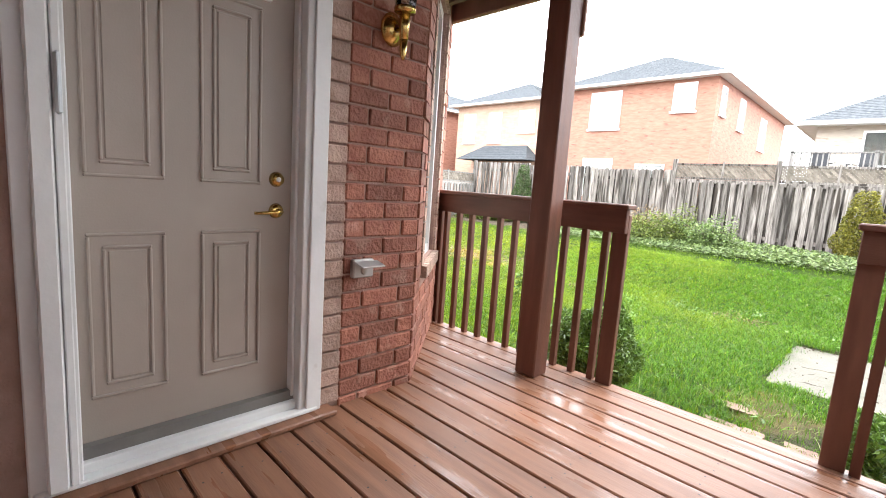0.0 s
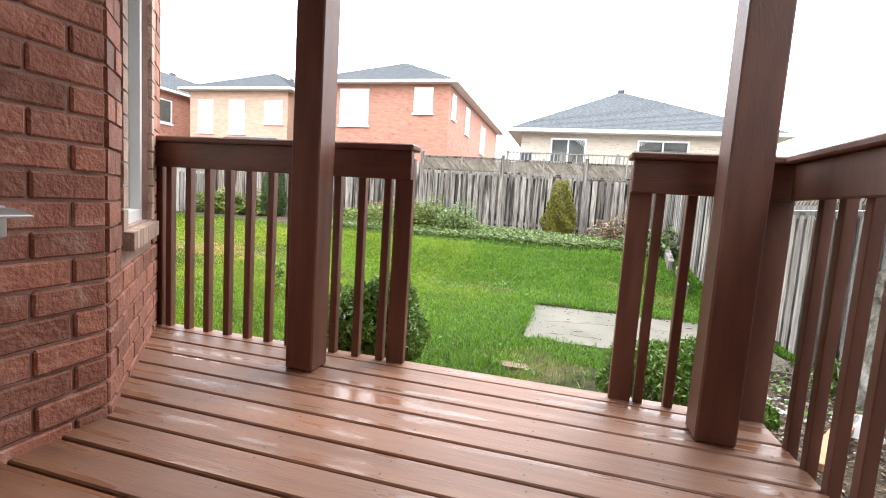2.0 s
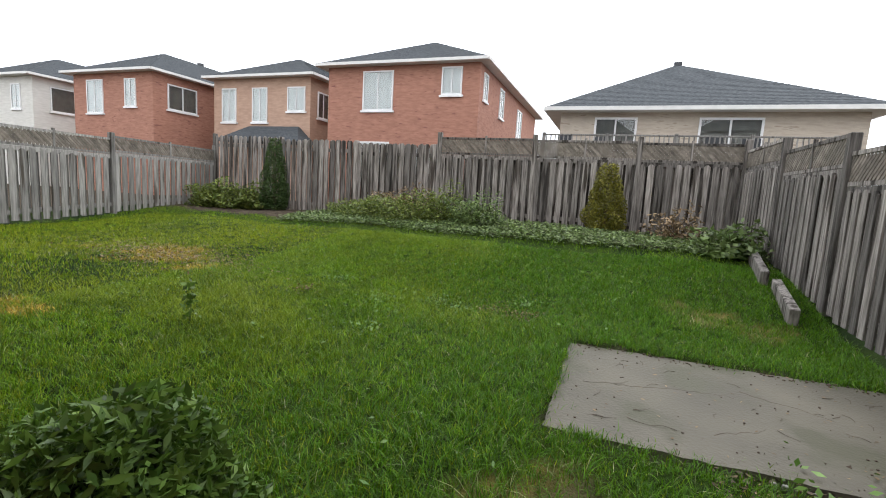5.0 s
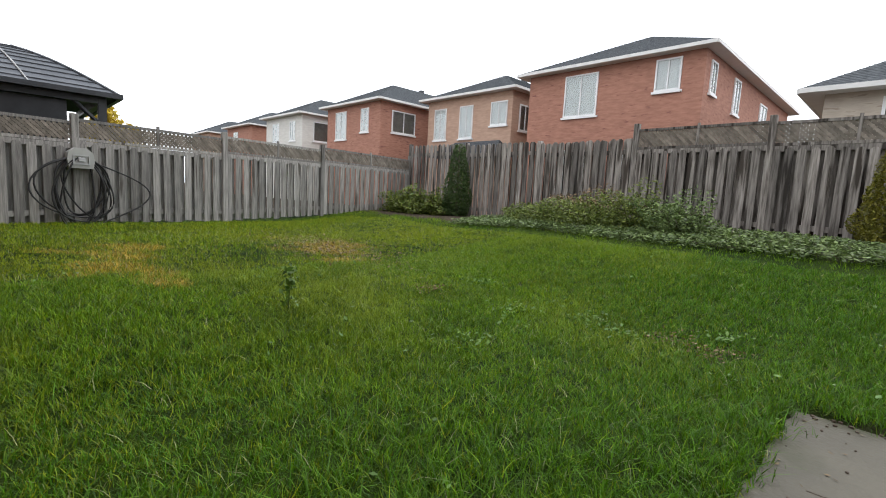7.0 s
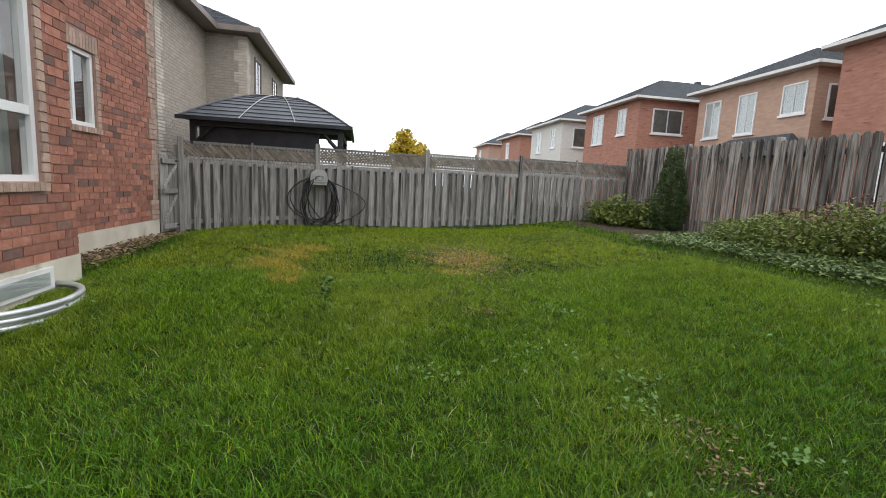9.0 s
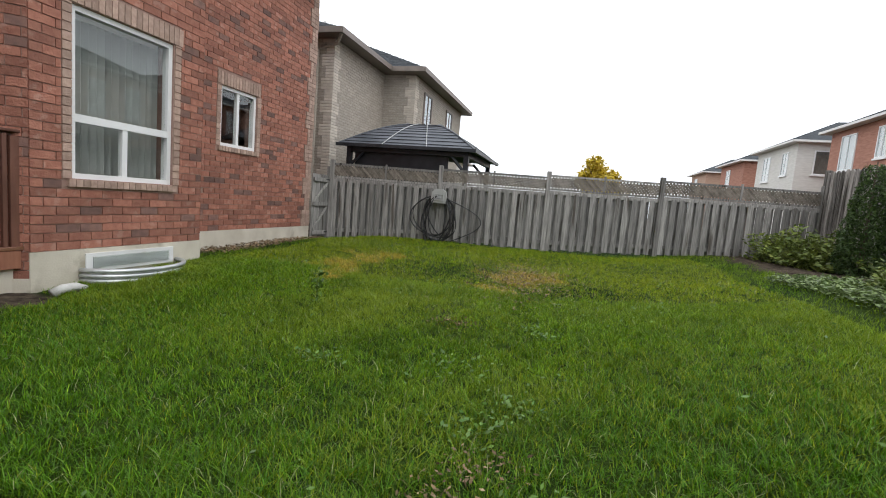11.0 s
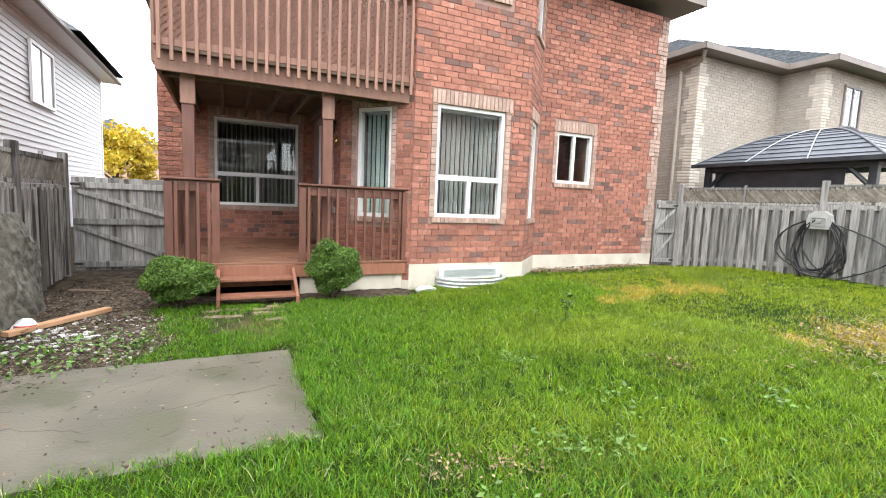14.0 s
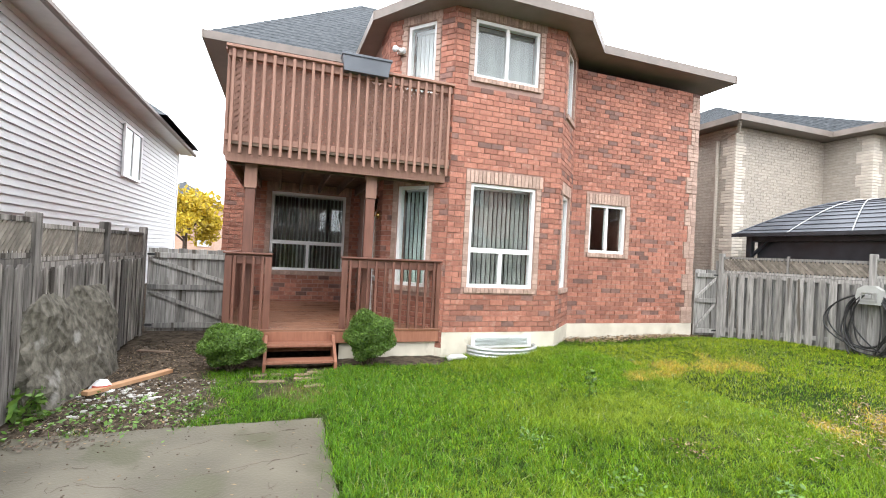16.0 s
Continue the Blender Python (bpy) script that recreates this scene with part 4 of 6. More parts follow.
part("pane", Acc().box(-4.68, -3.72, 0.146, 0.15, 0.1, 0.22), M_glass, well)


# ---------------------------------------------------------------- concrete pad
def uneven(x0, x1, y0, y1, z0, z1, step=0.07, seed=3):
    """A slab whose edges wander and whose corners are worn."""
    rg = random.Random(seed)
    pts = []
    for (a, b), (c, d) in (((x0, y0), (x1, y0)), ((x1, y0), (x1, y1)), ((x1, y1), (x0, y1)), ((x0, y1), (x0, y0))):
        k = max(2, int(math.hypot(c - a, d - b) / step))
        for i in range(k):
            pts.append((a + (c - a) * i / k + rg.uniform(-0.014, 0.014), b + (d - b) * i / k + rg.uniform(-0.014, 0.014)))
    return Acc().prism(pts, z0, z1)


tagged(part("concrete_pad", uneven(*PAD, -0.29, -0.085), M_slab), "grey weathered concrete pad with leaf bits", "patio slab")
PAVER = [uneven(-0.1, 0.1, -0.05, 0.05, -0.06, 0.0, 0.05, q).data("paver", M_paver) for q in range(4)]
rq = random.Random(31)
for i in range(9):
    x, y = ((-1.12, -0.98, -0.72, -0.52)[i % 4] + rq.uniform(-0.05, 0.05), 0.82 + 0.3 * (i // 4) + rq.uniform(-0.05, 0.05))
    s = new("paving_brick", PAVER[i % 4])
    s.matrix_world = pose(x, y, float(ground_z(x, y)) + rq.uniform(0.006, 0.022), rq.uniform(-2, 2), rq.uniform(-2, 2), rq.uniform(-14, 14))
    tagged(s, "small reddish paving brick sunk in the grass", "paving brick", "paving bricks before the steps")

# ---------------------------------------------------------------- fences
def fence(name, label, p0, p1, outward, posts, top, lat, material, tops, gap=0.2, base=None, seed=1, cap=True):
    """Board-on-board fence: posts at the u values, pickets on both sides of the rails, a lattice strip above."""
    rg = random.Random(seed)
    m, L = along(p0, p1, outward)
    f = thing(name, label, "fence")
    tagged(f, kind="structure")

    def zg(u):
        p = m @ Vector((u, 0, 0))
        return float(ground_z(p.x, p.y)) if base is None else base

    for u in posts:
        h = tops(u) + (0.1 if lat else 0.03)
        part("post", Acc(m).soft(u - 0.05, u + 0.05, -0.05, 0.055, zg(u) - 0.3, h, 0.008), material, f)
    us = [u for u in posts]
    pk = {}
    for a, b in zip(us, us[1:]):
        za, zb = zg(a), zg(b)
        ta = tb = (tops(a) + tops(b)) / 2
        hp = min(ta, tb) - lat

        def rail(z_off_a, z_off_b, hh=0.045):
            acc = Acc(m).add([(a + 0.05, -0.02, z_off_a), (b - 0.05, -0.02, z_off_b), (b - 0.05, 0.02, z_off_b), (a + 0.05, 0.02, z_off_a),
                              (a + 0.05, -0.02, z_off_a + hh), (b - 0.05, -0.02, z_off_b + hh), (b - 0.05, 0.02, z_off_b + hh), (a + 0.05, 0.02, z_off_a + hh)],
                             [(3, 2, 1, 0), (4, 5, 6, 7), (0, 1, 5, 4), (1, 2, 6, 5), (2, 3, 7, 6), (3, 0, 4, 7)])
            part("rail", acc, material, f)

        rail(za + 0.16, zb + 0.16, 0.085)
        rail(ta - lat - 0.09 if lat else ta - 0.3, tb - lat - 0.09 if lat else tb - 0.3, 0.085)
        if lat:
            rail(ta - lat, tb - lat)
            rail(ta - 0.04, tb - 0.04)
            acc = Acc(m)
            lattice(acc, a + 0.05, b - 0.05, min(ta, tb) - lat + 0.045, min(ta, tb) - 0.04, -0.006, 0.07, 0.041, 0.008)
            part("lattice", acc, M_lattice, f, "diagonal lattice strip")
            mid = (a + b) / 2
            part("lattice_stile", Acc(m).box(mid - 0.02, mid + 0.02, -0.018, 0.025, min(ta, tb) - lat + 0.045, min(ta, tb) + 0.05), material, f)
        k = max(2, round((b - a - 0.1) / (gap * 0.88)))
        for i in range(2 * k):
            front = i % 2 == 0
            u = a + 0.05 + (b - a - 0.1) * (i + 0.5) / (2 * k)
            w = (u - a) / (b - a)
            t = ta + (tb - ta) * w - lat - (0.045 if lat else 0.0) + rg.uniform(-0.012, 0.012)
            z = za + (zb - za) * w + rg.uniform(0.0, 0.05)
            h = round(t - z, 2)
            key = (h, front)
            if key not in pk:
                e = 0.035
                pk[key] = Acc(Matrix(((1, 0, 0, 0), (0, 0, 1, 0), (0, 1, 0, 0), (0, 0, 0, 1)))).prism(
                    [(-0.057, 0), (0.057, 0), (0.057, h - e), (0.057 - e, h), (-0.057 + e, h), (-0.057, h - e)], -0.009, 0.009).data("picket", material)
            piece("picket", pk[key], m @ pose(u, 0.034 if front else -0.04, z, 0, rg.uniform(-0.5, 0.5), rg.uniform(-1.5, 1.5)), f)
    return f, m, L


m_l, L_l = along(FL[0], FL[1], 1)
fence("fence_west", "weathered grey board fence with lattice top", FL[0], FL[1], 1, [0.05, 2.64, 5.09, 7.54, L_l - 0.02], 0, 0.34, M_fence,
      lambda u: 1.78 + 0.02 * u, 0.2, seed=2)
BX = [fence_left(FY), -9.3, -7.0, -4.78, -2.57, -0.46, fence_right(FY)]
fence("fence_north_plain", "weathered dark board fence without lattice", (BX[0], FY), (BX[3], FY), 1, [0.02] + [x - BX[0] for x in BX[1:3]] + [BX[3] - BX[0] - 0.12], 0, 0.0, M_fence2,
      lambda u: 2.4 - 0.025 * u, 0.19, seed=4)
fence("fence_north", "weathered dark board fence with lattice top", (BX[3], FY), (BX[6], FY), 1, [x - BX[3] for x in BX[3:]], 0, 0.38, M_fence2,
      lambda u: 2.44 - 0.01 * u, 0.19, seed=5)
p_s, p_n = (fence_right(-1.9), -1.9), (fence_right(FY), FY)
_, L_r = along(p_s, p_n, 1)
fence("fence_east", "tall weathered board fence with lattice top", p_s, p_n, -1, [0.05, 1.85, 3.7, 5.8, 7.9, 9.9, L_r - 0.05], 0, 0.36, M_fence2,
      lambda u: 1.66 + 0.1 * max(0, u - 4.9), 0.19, seed=6)


def gate(label, p0, p1, outward, z0, z1, flip=False):
    m, L = along(p0, p1, outward)
    g = thing("garden_gate", label, "gate", "garden gates")
    k = round(L / 0.15)
    for i in range(k):
        a = L * i / k
        part("board", Acc(m).soft(a + 0.003, a + L / k - 0.003, -0.03, -0.008, z0, z1 + 0.01 * (i % 2)), M_fence, g)
    for z in (z0 + 0.05, (z0 + z1) / 2, z1 - 0.16):
        part("ledge", Acc(m).soft(0.02, L - 0.02, -0.006, 0.035, z, z + 0.09), M_fence, g)
    for za, zb in ((z0 + 0.14, (z0 + z1) / 2), ((z0 + z1) / 2 + 0.09, z1 - 0.16)):
        a, b = (0.05, L - 0.05) if not flip else (L - 0.05, 0.05)
        acc = Acc(m).add([(a, 0.0, zb - 0.06), (b, 0.0, za), (b, 0.0, za + 0.07), (a, 0.0, zb), (a, 0.035, zb - 0.06), (b, 0.035, za), (b, 0.035, za + 0.07), (a, 0.035, zb)],
                         [(3, 2, 1, 0), (4, 5, 6, 7), (0, 1, 5, 4), (1, 2, 6, 5), (2, 3, 7, 6), (3, 0, 4, 7)])
        part("brace", acc, M_fence, g)
    for z in (z0 + 0.09, z1 - 0.12):
        part("hinge", Acc(m).soft(0.0, 0.12, 0.035, 0.042, z, z + 0.035), M_black, g, "black steel strap hinge")
    return g


gate("grey weathered board gate with diagonal braces, closed", (1.44, -1.9), (0.1, -1.9), 1, 0.02, 1.42)
gate("narrow grey board gate beside the brick house, closed", (-9.86, -0.62), (-9.32, -0.7), -1, 0.06, 1.5)
tagged(part("gate_post", Acc().soft(-10.0, -9.88, -0.68, -0.56, -0.2, 1.72), M_fence), "square grey weathered gate post", "post")

# ---------------------------------------------------------------- hose and reel on the west fence
reel = thing("hose_reel", "grey plastic hose hanger with black coiled hose on the fence", "hose reel")
hm = along(FL[0], FL[1], 1)[0] @ Matrix.Translation((2.66, 0.09, 1.22))
pts = [(-0.16, -0.15), (0.16, -0.15), (0.18, -0.02), (0.16, 0.1), (0.07, 0.17), (-0.07, 0.17), (-0.16, 0.1), (-0.18, -0.02)]
part("hanger", Acc(hm @ Matrix(((1, 0, 0, 0), (0, 0, 1, 0), (0, 1, 0, 0), (0, 0, 0, 1)))).prism(pts, -0.03, 0.13), M_plastic, reel)
part("rim", Acc(hm).ring(-0.11, 0.11, -0.09, 0.06, 0.018, 0.13, 0.15), M_grey, reel)
part("bracket", Acc(hm).soft(-0.045, 0.045, 0.13, 0.16, -0.05, 0.02, 0.008), M_grey, reel)
rg = random.Random(8)
for i in range(9):
    w, dpt, off = rg.uniform(0.3, 0.7), rg.uniform(0.9, 1.16), rg.uniform(-0.12, 0.2)
    loop = [(off * (1 - math.cos(a)) / 2 + w * math.sin(a) * (0.75 + 0.25 * math.cos(a + i)), 0.05 + 0.018 * (i % 5) + 0.02 * math.sin(3 * a + i), 0.02 - dpt * (1 - math.cos(a)) / 2) for a in np.linspace(0, 2 * math.pi, 34)]
    part("hose_loop", Acc(hm).tube(loop, 0.013, 7), M_black, reel, smooth=True)
long_loop = [(1.0 * math.sin(a * 0.98) ** 1.2 * (1 if a < 3.2 else 0.2), 0.06, 0.03 - 1.18 * (a / math.pi) ** 1.1 if a < 3.15 else -1.17) for a in np.linspace(0, math.pi, 22)]
part("hose_loop", Acc(hm).tube(long_loop, 0.013, 7), M_black, reel, smooth=True)

# ---------------------------------------------------------------- neighbours
def box_house(name, label, x0, x1, y0, y1, eave, peak, wall_mat, wins, over=0.45, base=-0.2, fascia=None, apex=None, courses=26):
    """A hip-roofed house; wins: (face, a0, a1, z0, z1) with face one of n, s, e, w."""
    h = thing(name, label, "house", "neighbouring houses")
    part("wall", Acc().box(x0, x1, y0, y1, base, eave), wall_mat, h)
    e = [(x0 - over, y0 - over), (x1 + over, y0 - over), (x1 + over, y1 + over), (x0 - over, y1 + over)]
    part("soffit", Acc().prism(e, eave - 0.02, eave + 0.04), M_soffit, h)
    fa = Acc()
    for i, a in enumerate(e):
        mm, L = along(a, e[(i + 1) % 4], 1)
        fa.m = mm
        fa.box(0, L, -0.02, 0.06, eave - 0.03, eave + 0.1)
    part("gutter", fa, fascia or M_soffit, h)
    w, d = x1 - x0, y1 - y0
    px, py = (max(0.02, (w - d) / w * 0.9), 0.02) if w > d else (0.02, max(0.02, (d - w) / d * 0.9))
    ax, ay = apex or ((x0 + x1) / 2, (y0 + y1) / 2)
    if apex:
        px, py = 0.02, 0.02
    rf = part("roof", roof_mesh(e, eave + 0.1, (ax, ay, px, py), peak, courses), M_shingle, h, weld=True)
    part("vent", Acc().box(ax - 0.15, ax + 0.15, ay - 0.15, ay + 0.15, peak - 0.05, peak + 0.14), M_charcoal, rf)
    for face, a0, a1, z0, z1 in wins:
        if face in "ns":
            mm, L = along((x0, y1), (x1, y1), -1) if face == "n" else along((x0, y0), (x1, y0), 1)
            u0, u1 = a0 - x0, a1 - x0
        else:
            mm, L = along((x1, y0), (x1, y1), 1) if face == "e" else along((x0, y0), (x0, y1), -1)
            u0, u1 = a0 - y0, a1 - y0
        t = 0.07
        fr = Acc(mm)
        fr.ring(u0, u1, z0, z1, t, 0.002, 0.06)
        wd = part("window", fr, M_vinyl, h)
        part("mullion", Acc(mm).box((u0 + u1) / 2 - 0.03, (u0 + u1) / 2 + 0.03, 0.002, 0.05, z0 + t, z1 - t), M_vinyl, wd)
        part("sill", Acc(mm).box(u0 - 0.08, u1 + 0.08, 0.002, 0.1, z0 - 0.09, z0 - 0.002), M_vinyl, wd)
        # Dark sheets behind the glass stand in for unlit rooms.
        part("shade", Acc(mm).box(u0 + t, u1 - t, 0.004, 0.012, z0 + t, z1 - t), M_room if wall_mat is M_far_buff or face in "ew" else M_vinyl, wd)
        part("pane", Acc(mm).box(u0 + t, u1 - t, 0.02, 0.026, z0 + t, z1 - t), M_glass, wd)
    return h


box_house("house", "two-storey red brick house with hip roof", -14.73, -6.89, 20.11, 35.22, 6.92, 9.15, M_far_red,
          [("s", -12.75, -11.13, 4.83, 6.67), ("s", -8.69, -7.71, 5.5, 6.74), ("s", -12.87, -11.24, 1.46, 3.36), ("s", -10.09, -8.69, 1.46, 3.11),
           ("e", 20.7, 21.4, 5.39, 6.61), ("e", 23.84, 24.77, 5.14, 6.61), ("e", 28.48, 29.87, 4.64, 6.36)])
h = box_house("house", "two-storey tan brick house with hip roof", -23.34, -16.62, 21.21, 31.92, 6.84, 8.75, M_far_tan,
              [("s", -22.71, -21.66, 4.41, 6.3), ("s", -20.51, -19.46, 4.41, 6.3), ("s", -18.09, -16.93, 5.0, 6.3), ("e", 21.84, 22.89, 4.76, 6.18)])
part("canopy", roof_mesh([(-21.77, 19.63), (-16.2, 19.63), (-16.2, 21.15), (-21.77, 21.15)], 3.22, (-18.8, 21.1, 0.6, 0.05), 4.17, 6), M_shingle, h, "small shingled porch roof", weld=True)
box_house("house", "two-storey dark red brick house with hip roof", -31.68, -25.18, 18.78, 30.99, 6.78, 8.75, M_far_red,
          [("s", -30.5, -29.12, 4.52, 6.42), ("s", -27.34, -26.45, 4.88, 6.42), ("e", 19.67, 21.63, 4.88, 6.3)])
box_house("house", "two-storey pale brick house with hip roof", -41.75, -35.11, 18.52, 29.91, 6.78, 8.75, M_far_white,
          [("s", -40.42, -39.19, 4.52, 6.3), ("s", -37.19, -36.25, 4.76, 6.3), ("e", 19.47, 22.32, 4.76, 6.3)])
box_house("house", "distant red brick house with hip roof", -52.75, -46.27, 19.01, 30.11, 6.78, 8.75, M_far_red, [("s", -50.9, -49.79, 4.52, 6.3), ("e", 20.86, 23.63, 4.76, 6.3)])
box_house("house", "distant brown brick house with hip roof", -64.77, -58.3, 19.01, 30.11, 6.78, 8.75, M_far_tan, [("s", -62.93, -61.81, 4.52, 6.3)])
box_house("bungalow", "buff brick bungalow with wide grey hip roof", -2.94, 6.12, 17.47, 27.08, 4.28, 7.0, M_far_buff,
          [("s", -1.75, -0.34, 2.92, 4.08), ("s", 1.56, 3.41, 2.92, 4.08)], over=0.5, apex=(1.15, 22.3), courses=34)
fd = thing("far_deck", "weathered wooden deck with railing behind the fence", "deck")
part("platform", Acc().box(-3.2, 4.6, 15.1, 17.4, 2.18, 2.28), M_fence, fd)
part("rail", Acc().soft(-3.2, 4.6, 15.1, 15.19, 3.16, 3.2), M_fence, fd)
part("bottom_rail", Acc().soft(-3.2, 4.6, 15.12, 15.16, 2.36, 2.42), M_fence, fd)
for i in range(5):
    part("post", Acc().soft(-3.2 + 1.92 * i, -3.1 + 1.92 * i, 15.1, 15.2, -0.3, 3.24), M_fence, fd)
    part("support", Acc().soft(-3.2 + 1.92 * i, -3.1 + 1.92 * i, 17.2, 17.3, -0.3, 2.18), M_fence, fd)
FB = Acc().soft(-0.018, 0.018, -0.018, 0.018, 0, 0.76, 0.003).data("baluster", M_fence)
for i in range(58):
    piece("baluster", FB, pose(-3.06 + 0.132 * i, 15.14, 2.4), fd)


def garden_chair(x, y, z, turn):
    c = thing("garden_chair", "dark metal garden chair on the neighbour's deck", "chair", "chairs on the far deck", at=(x, y, z))
    c.rotation_euler = (0, 0, radians(turn))
    part("seat", Acc().soft(-0.25, 0.25, -0.25, 0.25, 0.42, 0.46, 0.01), M_charcoal, c)
    part("backrest", Acc().soft(-0.25, 0.25, 0.22, 0.26, 0.48, 1.02, 0.012), M_charcoal, c)
    for sx in (-1, 1):
        part("armrest", Acc().soft(sx * 0.27 - 0.025, sx * 0.27 + 0.025, -0.22, 0.24, 0.64, 0.67, 0.008), M_charcoal, c)
        for sy in (-1, 1):
            part("leg", Acc().soft(sx * 0.24 - 0.018, sx * 0.24 + 0.018, sy * 0.22 - 0.018, sy * 0.22 + 0.018, 0, 0.64 if sy < 0 else 0.46, 0.004), M_charcoal, c)


for x, y, a in ((-2.5, 15.9, 20), (-1.6, 16.3, -35), (1.9, 16.0, 10), (2.8, 16.2, -20)):
    garden_chair(x, y, 2.28, a)

# pale sided house beyond the east fence
sh = thing("sided_house", "white horizontal-sided house with dark shingle roof", "house", "neighbouring houses")
part("wall", Acc().box(3.75, 11, -15.5, 4.5, -0.2, 5.35), M_siding, sh)
SD = Acc(Matrix(((0, 1, 0, 0), (1, 0, 0, 0), (0, 0, 1, 0), (0, 0, 0, 1)))).add(
    [(-10, 0.0, 0), (10, 0.0, 0), (10, 0.0, 0.15), (-10, 0.0, 0.15), (-10, -0.036, 0), (10, -0.036, 0), (10, -0.006, 0.15), (-10, -0.006, 0.15)],
    [(0, 1, 2, 3), (7, 6, 5, 4), (0, 4, 5, 1), (3, 2, 6, 7), (0, 3, 7, 4), (1, 5, 6, 2)]).data("plank", M_siding)
for i in range(28):
    piece("plank", SD, pose(3.748, -5.5, 1.15 + 0.15 * i), sh)
part("corner_trim", Acc().box(3.7, 3.76, -15.55, -15.42, 0, 5.35), M_vinyl, sh)
part("soffit", Acc().box(3.2, 3.75, -16, 5.0, 5.33, 5.37), M_soffit, sh)
part("gutter", Acc().soft(3.1, 3.22, -16.0, 5.0, 5.3, 5.44, 0.03), M_fascia, sh)
part("roof", roof_mesh([(3.15, -16), (11.5, -16), (11.5, 5), (3.15, 5)], 5.42, (7.3, -5.5, 0.03, 0.6), 8.3, 20), M_shingle, sh, weld=True)
part("gable_roof", roof_mesh([(2.9, -15.2), (6.5, -15.2), (6.5, -9.4), (2.9, -9.4)], 5.45, (5.6, -12.3, 0.1, 0.06), 7.2, 12), M_shingle, sh, weld=True)
mw, Lw = along((3.70, -8.2), (3.70, -9.9), 1)
wf = Acc(mw)
wf.ring(0, Lw, 3.3, 4.8, 0.08, 0.0, 0.06)
wdw = part("window", wf, M_vinyl, sh)
part("mullion", Acc(mw).box(Lw / 2 - 0.04, Lw / 2 + 0.04, 0.0, 0.05, 3.38, 4.72), M_vinyl, wdw)
# Charcoal sheet set behind the left pane for the dark room.
part("shade", Acc(mw).box(0.08, Lw / 2 - 0.04, 0.002, 0.01, 3.38, 4.72), M_charcoal, wdw)
part("shade", Acc(mw).box(Lw / 2 + 0.04, Lw - 0.08, 0.002, 0.01, 3.38, 4.72), M_vinyl, wdw)
part("pane", Acc(mw).box(0.08, Lw - 0.08, 0.02, 0.026, 3.38, 4.72), M_glass, wdw)
part("vent", Acc().soft(3.66, 3.72, -1.9, -1.65, 4.5, 4.75), M_siding, sh)

# beige brick house beyond the west fence
bh = thing("beige_house", "beige brick two-storey house with quoined corners", "house", "neighbouring houses")
BE = 5.24
FOOT = [(-11.42, -9.6), (-11.42, -1.55), (-14.78, -1.55), (-14.78, -0.43), (-21.1, -0.43), (-21.1, -9.6)]
part("wall", Acc().prism(FOOT, -0.2, BE), M_mortar_pale, bh)
crs = Acc()
for (a, b) in zip(FOOT, FOOT[1:5]):
    crs.m, L = along(a, b, 1)
    for i in range(56):
        u = -0.12 * (i % 2)
        while u < L:
            crs.box(max(0.0, u), min(L, u + 0.225), -0.02, 0.012 + rb.uniform(-0.002, 0.004), 0.9 + 0.0765 * i, 0.9 + 0.0765 * i + 0.066)
            u += 0.235
tagged(part("brickwork", crs, M_beige, bh), kind="stuff")
QUOIN = [Acc().soft(-w, 0.035, -w, 0.035, 0, 0.067, 0.008).data("quoin", M_quoin) for w in (0.34, 0.22)]
for (cx, cy) in ((-11.42, -1.55), (-14.78, -0.43)):
    for i in range(57):
        piece("quoin", QUOIN[(i // 4) % 2], pose(cx, cy, 0.8 + 0.0765 * i), bh)
E2 = [(-11.0, -10.0), (-11.0, -1.13), (-14.38, -1.13), (-14.38, -0.0), (-21.5, -0.0), (-21.5, -10.0)]
part("soffit", Acc().prism(E2, BE - 0.04, BE + 0.02), M_fascia, bh)
gt = Acc()
for i, a in enumerate(E2):
    gt.m, L = along(a, E2[(i + 1) % len(E2)], 1)
    gt.box(0, L, -0.03, 0.03, BE - 0.05, BE + 0.1)
part("gutter", gt, M_fascia, bh)
part("roof", roof_mesh(E2, BE + 0.07, (-16.5, -5.5, 0.3, 0.1), 7.2, 18), M_shingle, bh, weld=True)
part("downspout", Acc().tube([(-11.1, -1.2, BE - 0.05), (-11.3, -1.4, BE - 0.22), (-11.34, -2.0, BE - 0.36), (-11.34, -2.0, 0.2)], 0.045, 8), M_beige, bh)
part("vent_pipe", Acc().tube([(-13.6, -3.2, 5.6), (-13.6, -3.2, 6.5)], 0.05, 8), M_white, bh)
for a0, a1 in ((-16.6, -15.7), (-19.5, -18.6)):
    wv = Acc()
    wv.ring(a0, a1, 3.6, 4.85, 0.06, -0.425, -0.37)
    ww = part("window", wv, M_fascia, bh)
    part("mullion", Acc().box((a0 + a1) / 2 - 0.025, (a0 + a1) / 2 + 0.025, -0.42, -0.38, 3.66, 4.79), M_fascia, ww)
    # Charcoal sheet in place of the unlit room behind the glass.
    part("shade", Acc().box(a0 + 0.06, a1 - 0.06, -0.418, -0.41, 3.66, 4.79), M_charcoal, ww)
    part("sill", Acc().soft(a0 - 0.06, a1 + 0.06, -0.42, -0.33, 3.5, 3.59, 0.008), M_quoin, ww)
    part("pane", Acc().box(a0 + 0.06, a1 - 0.06, -0.4, -0.394, 3.66, 4.79), M_glass, ww)
box_house("house", "low grey-roofed house behind the gazebo", -40, -29, -13, -4.2, 4.4, 6.7, M_far_white, [("e", -8, -6.4, 2.6, 3.9)])

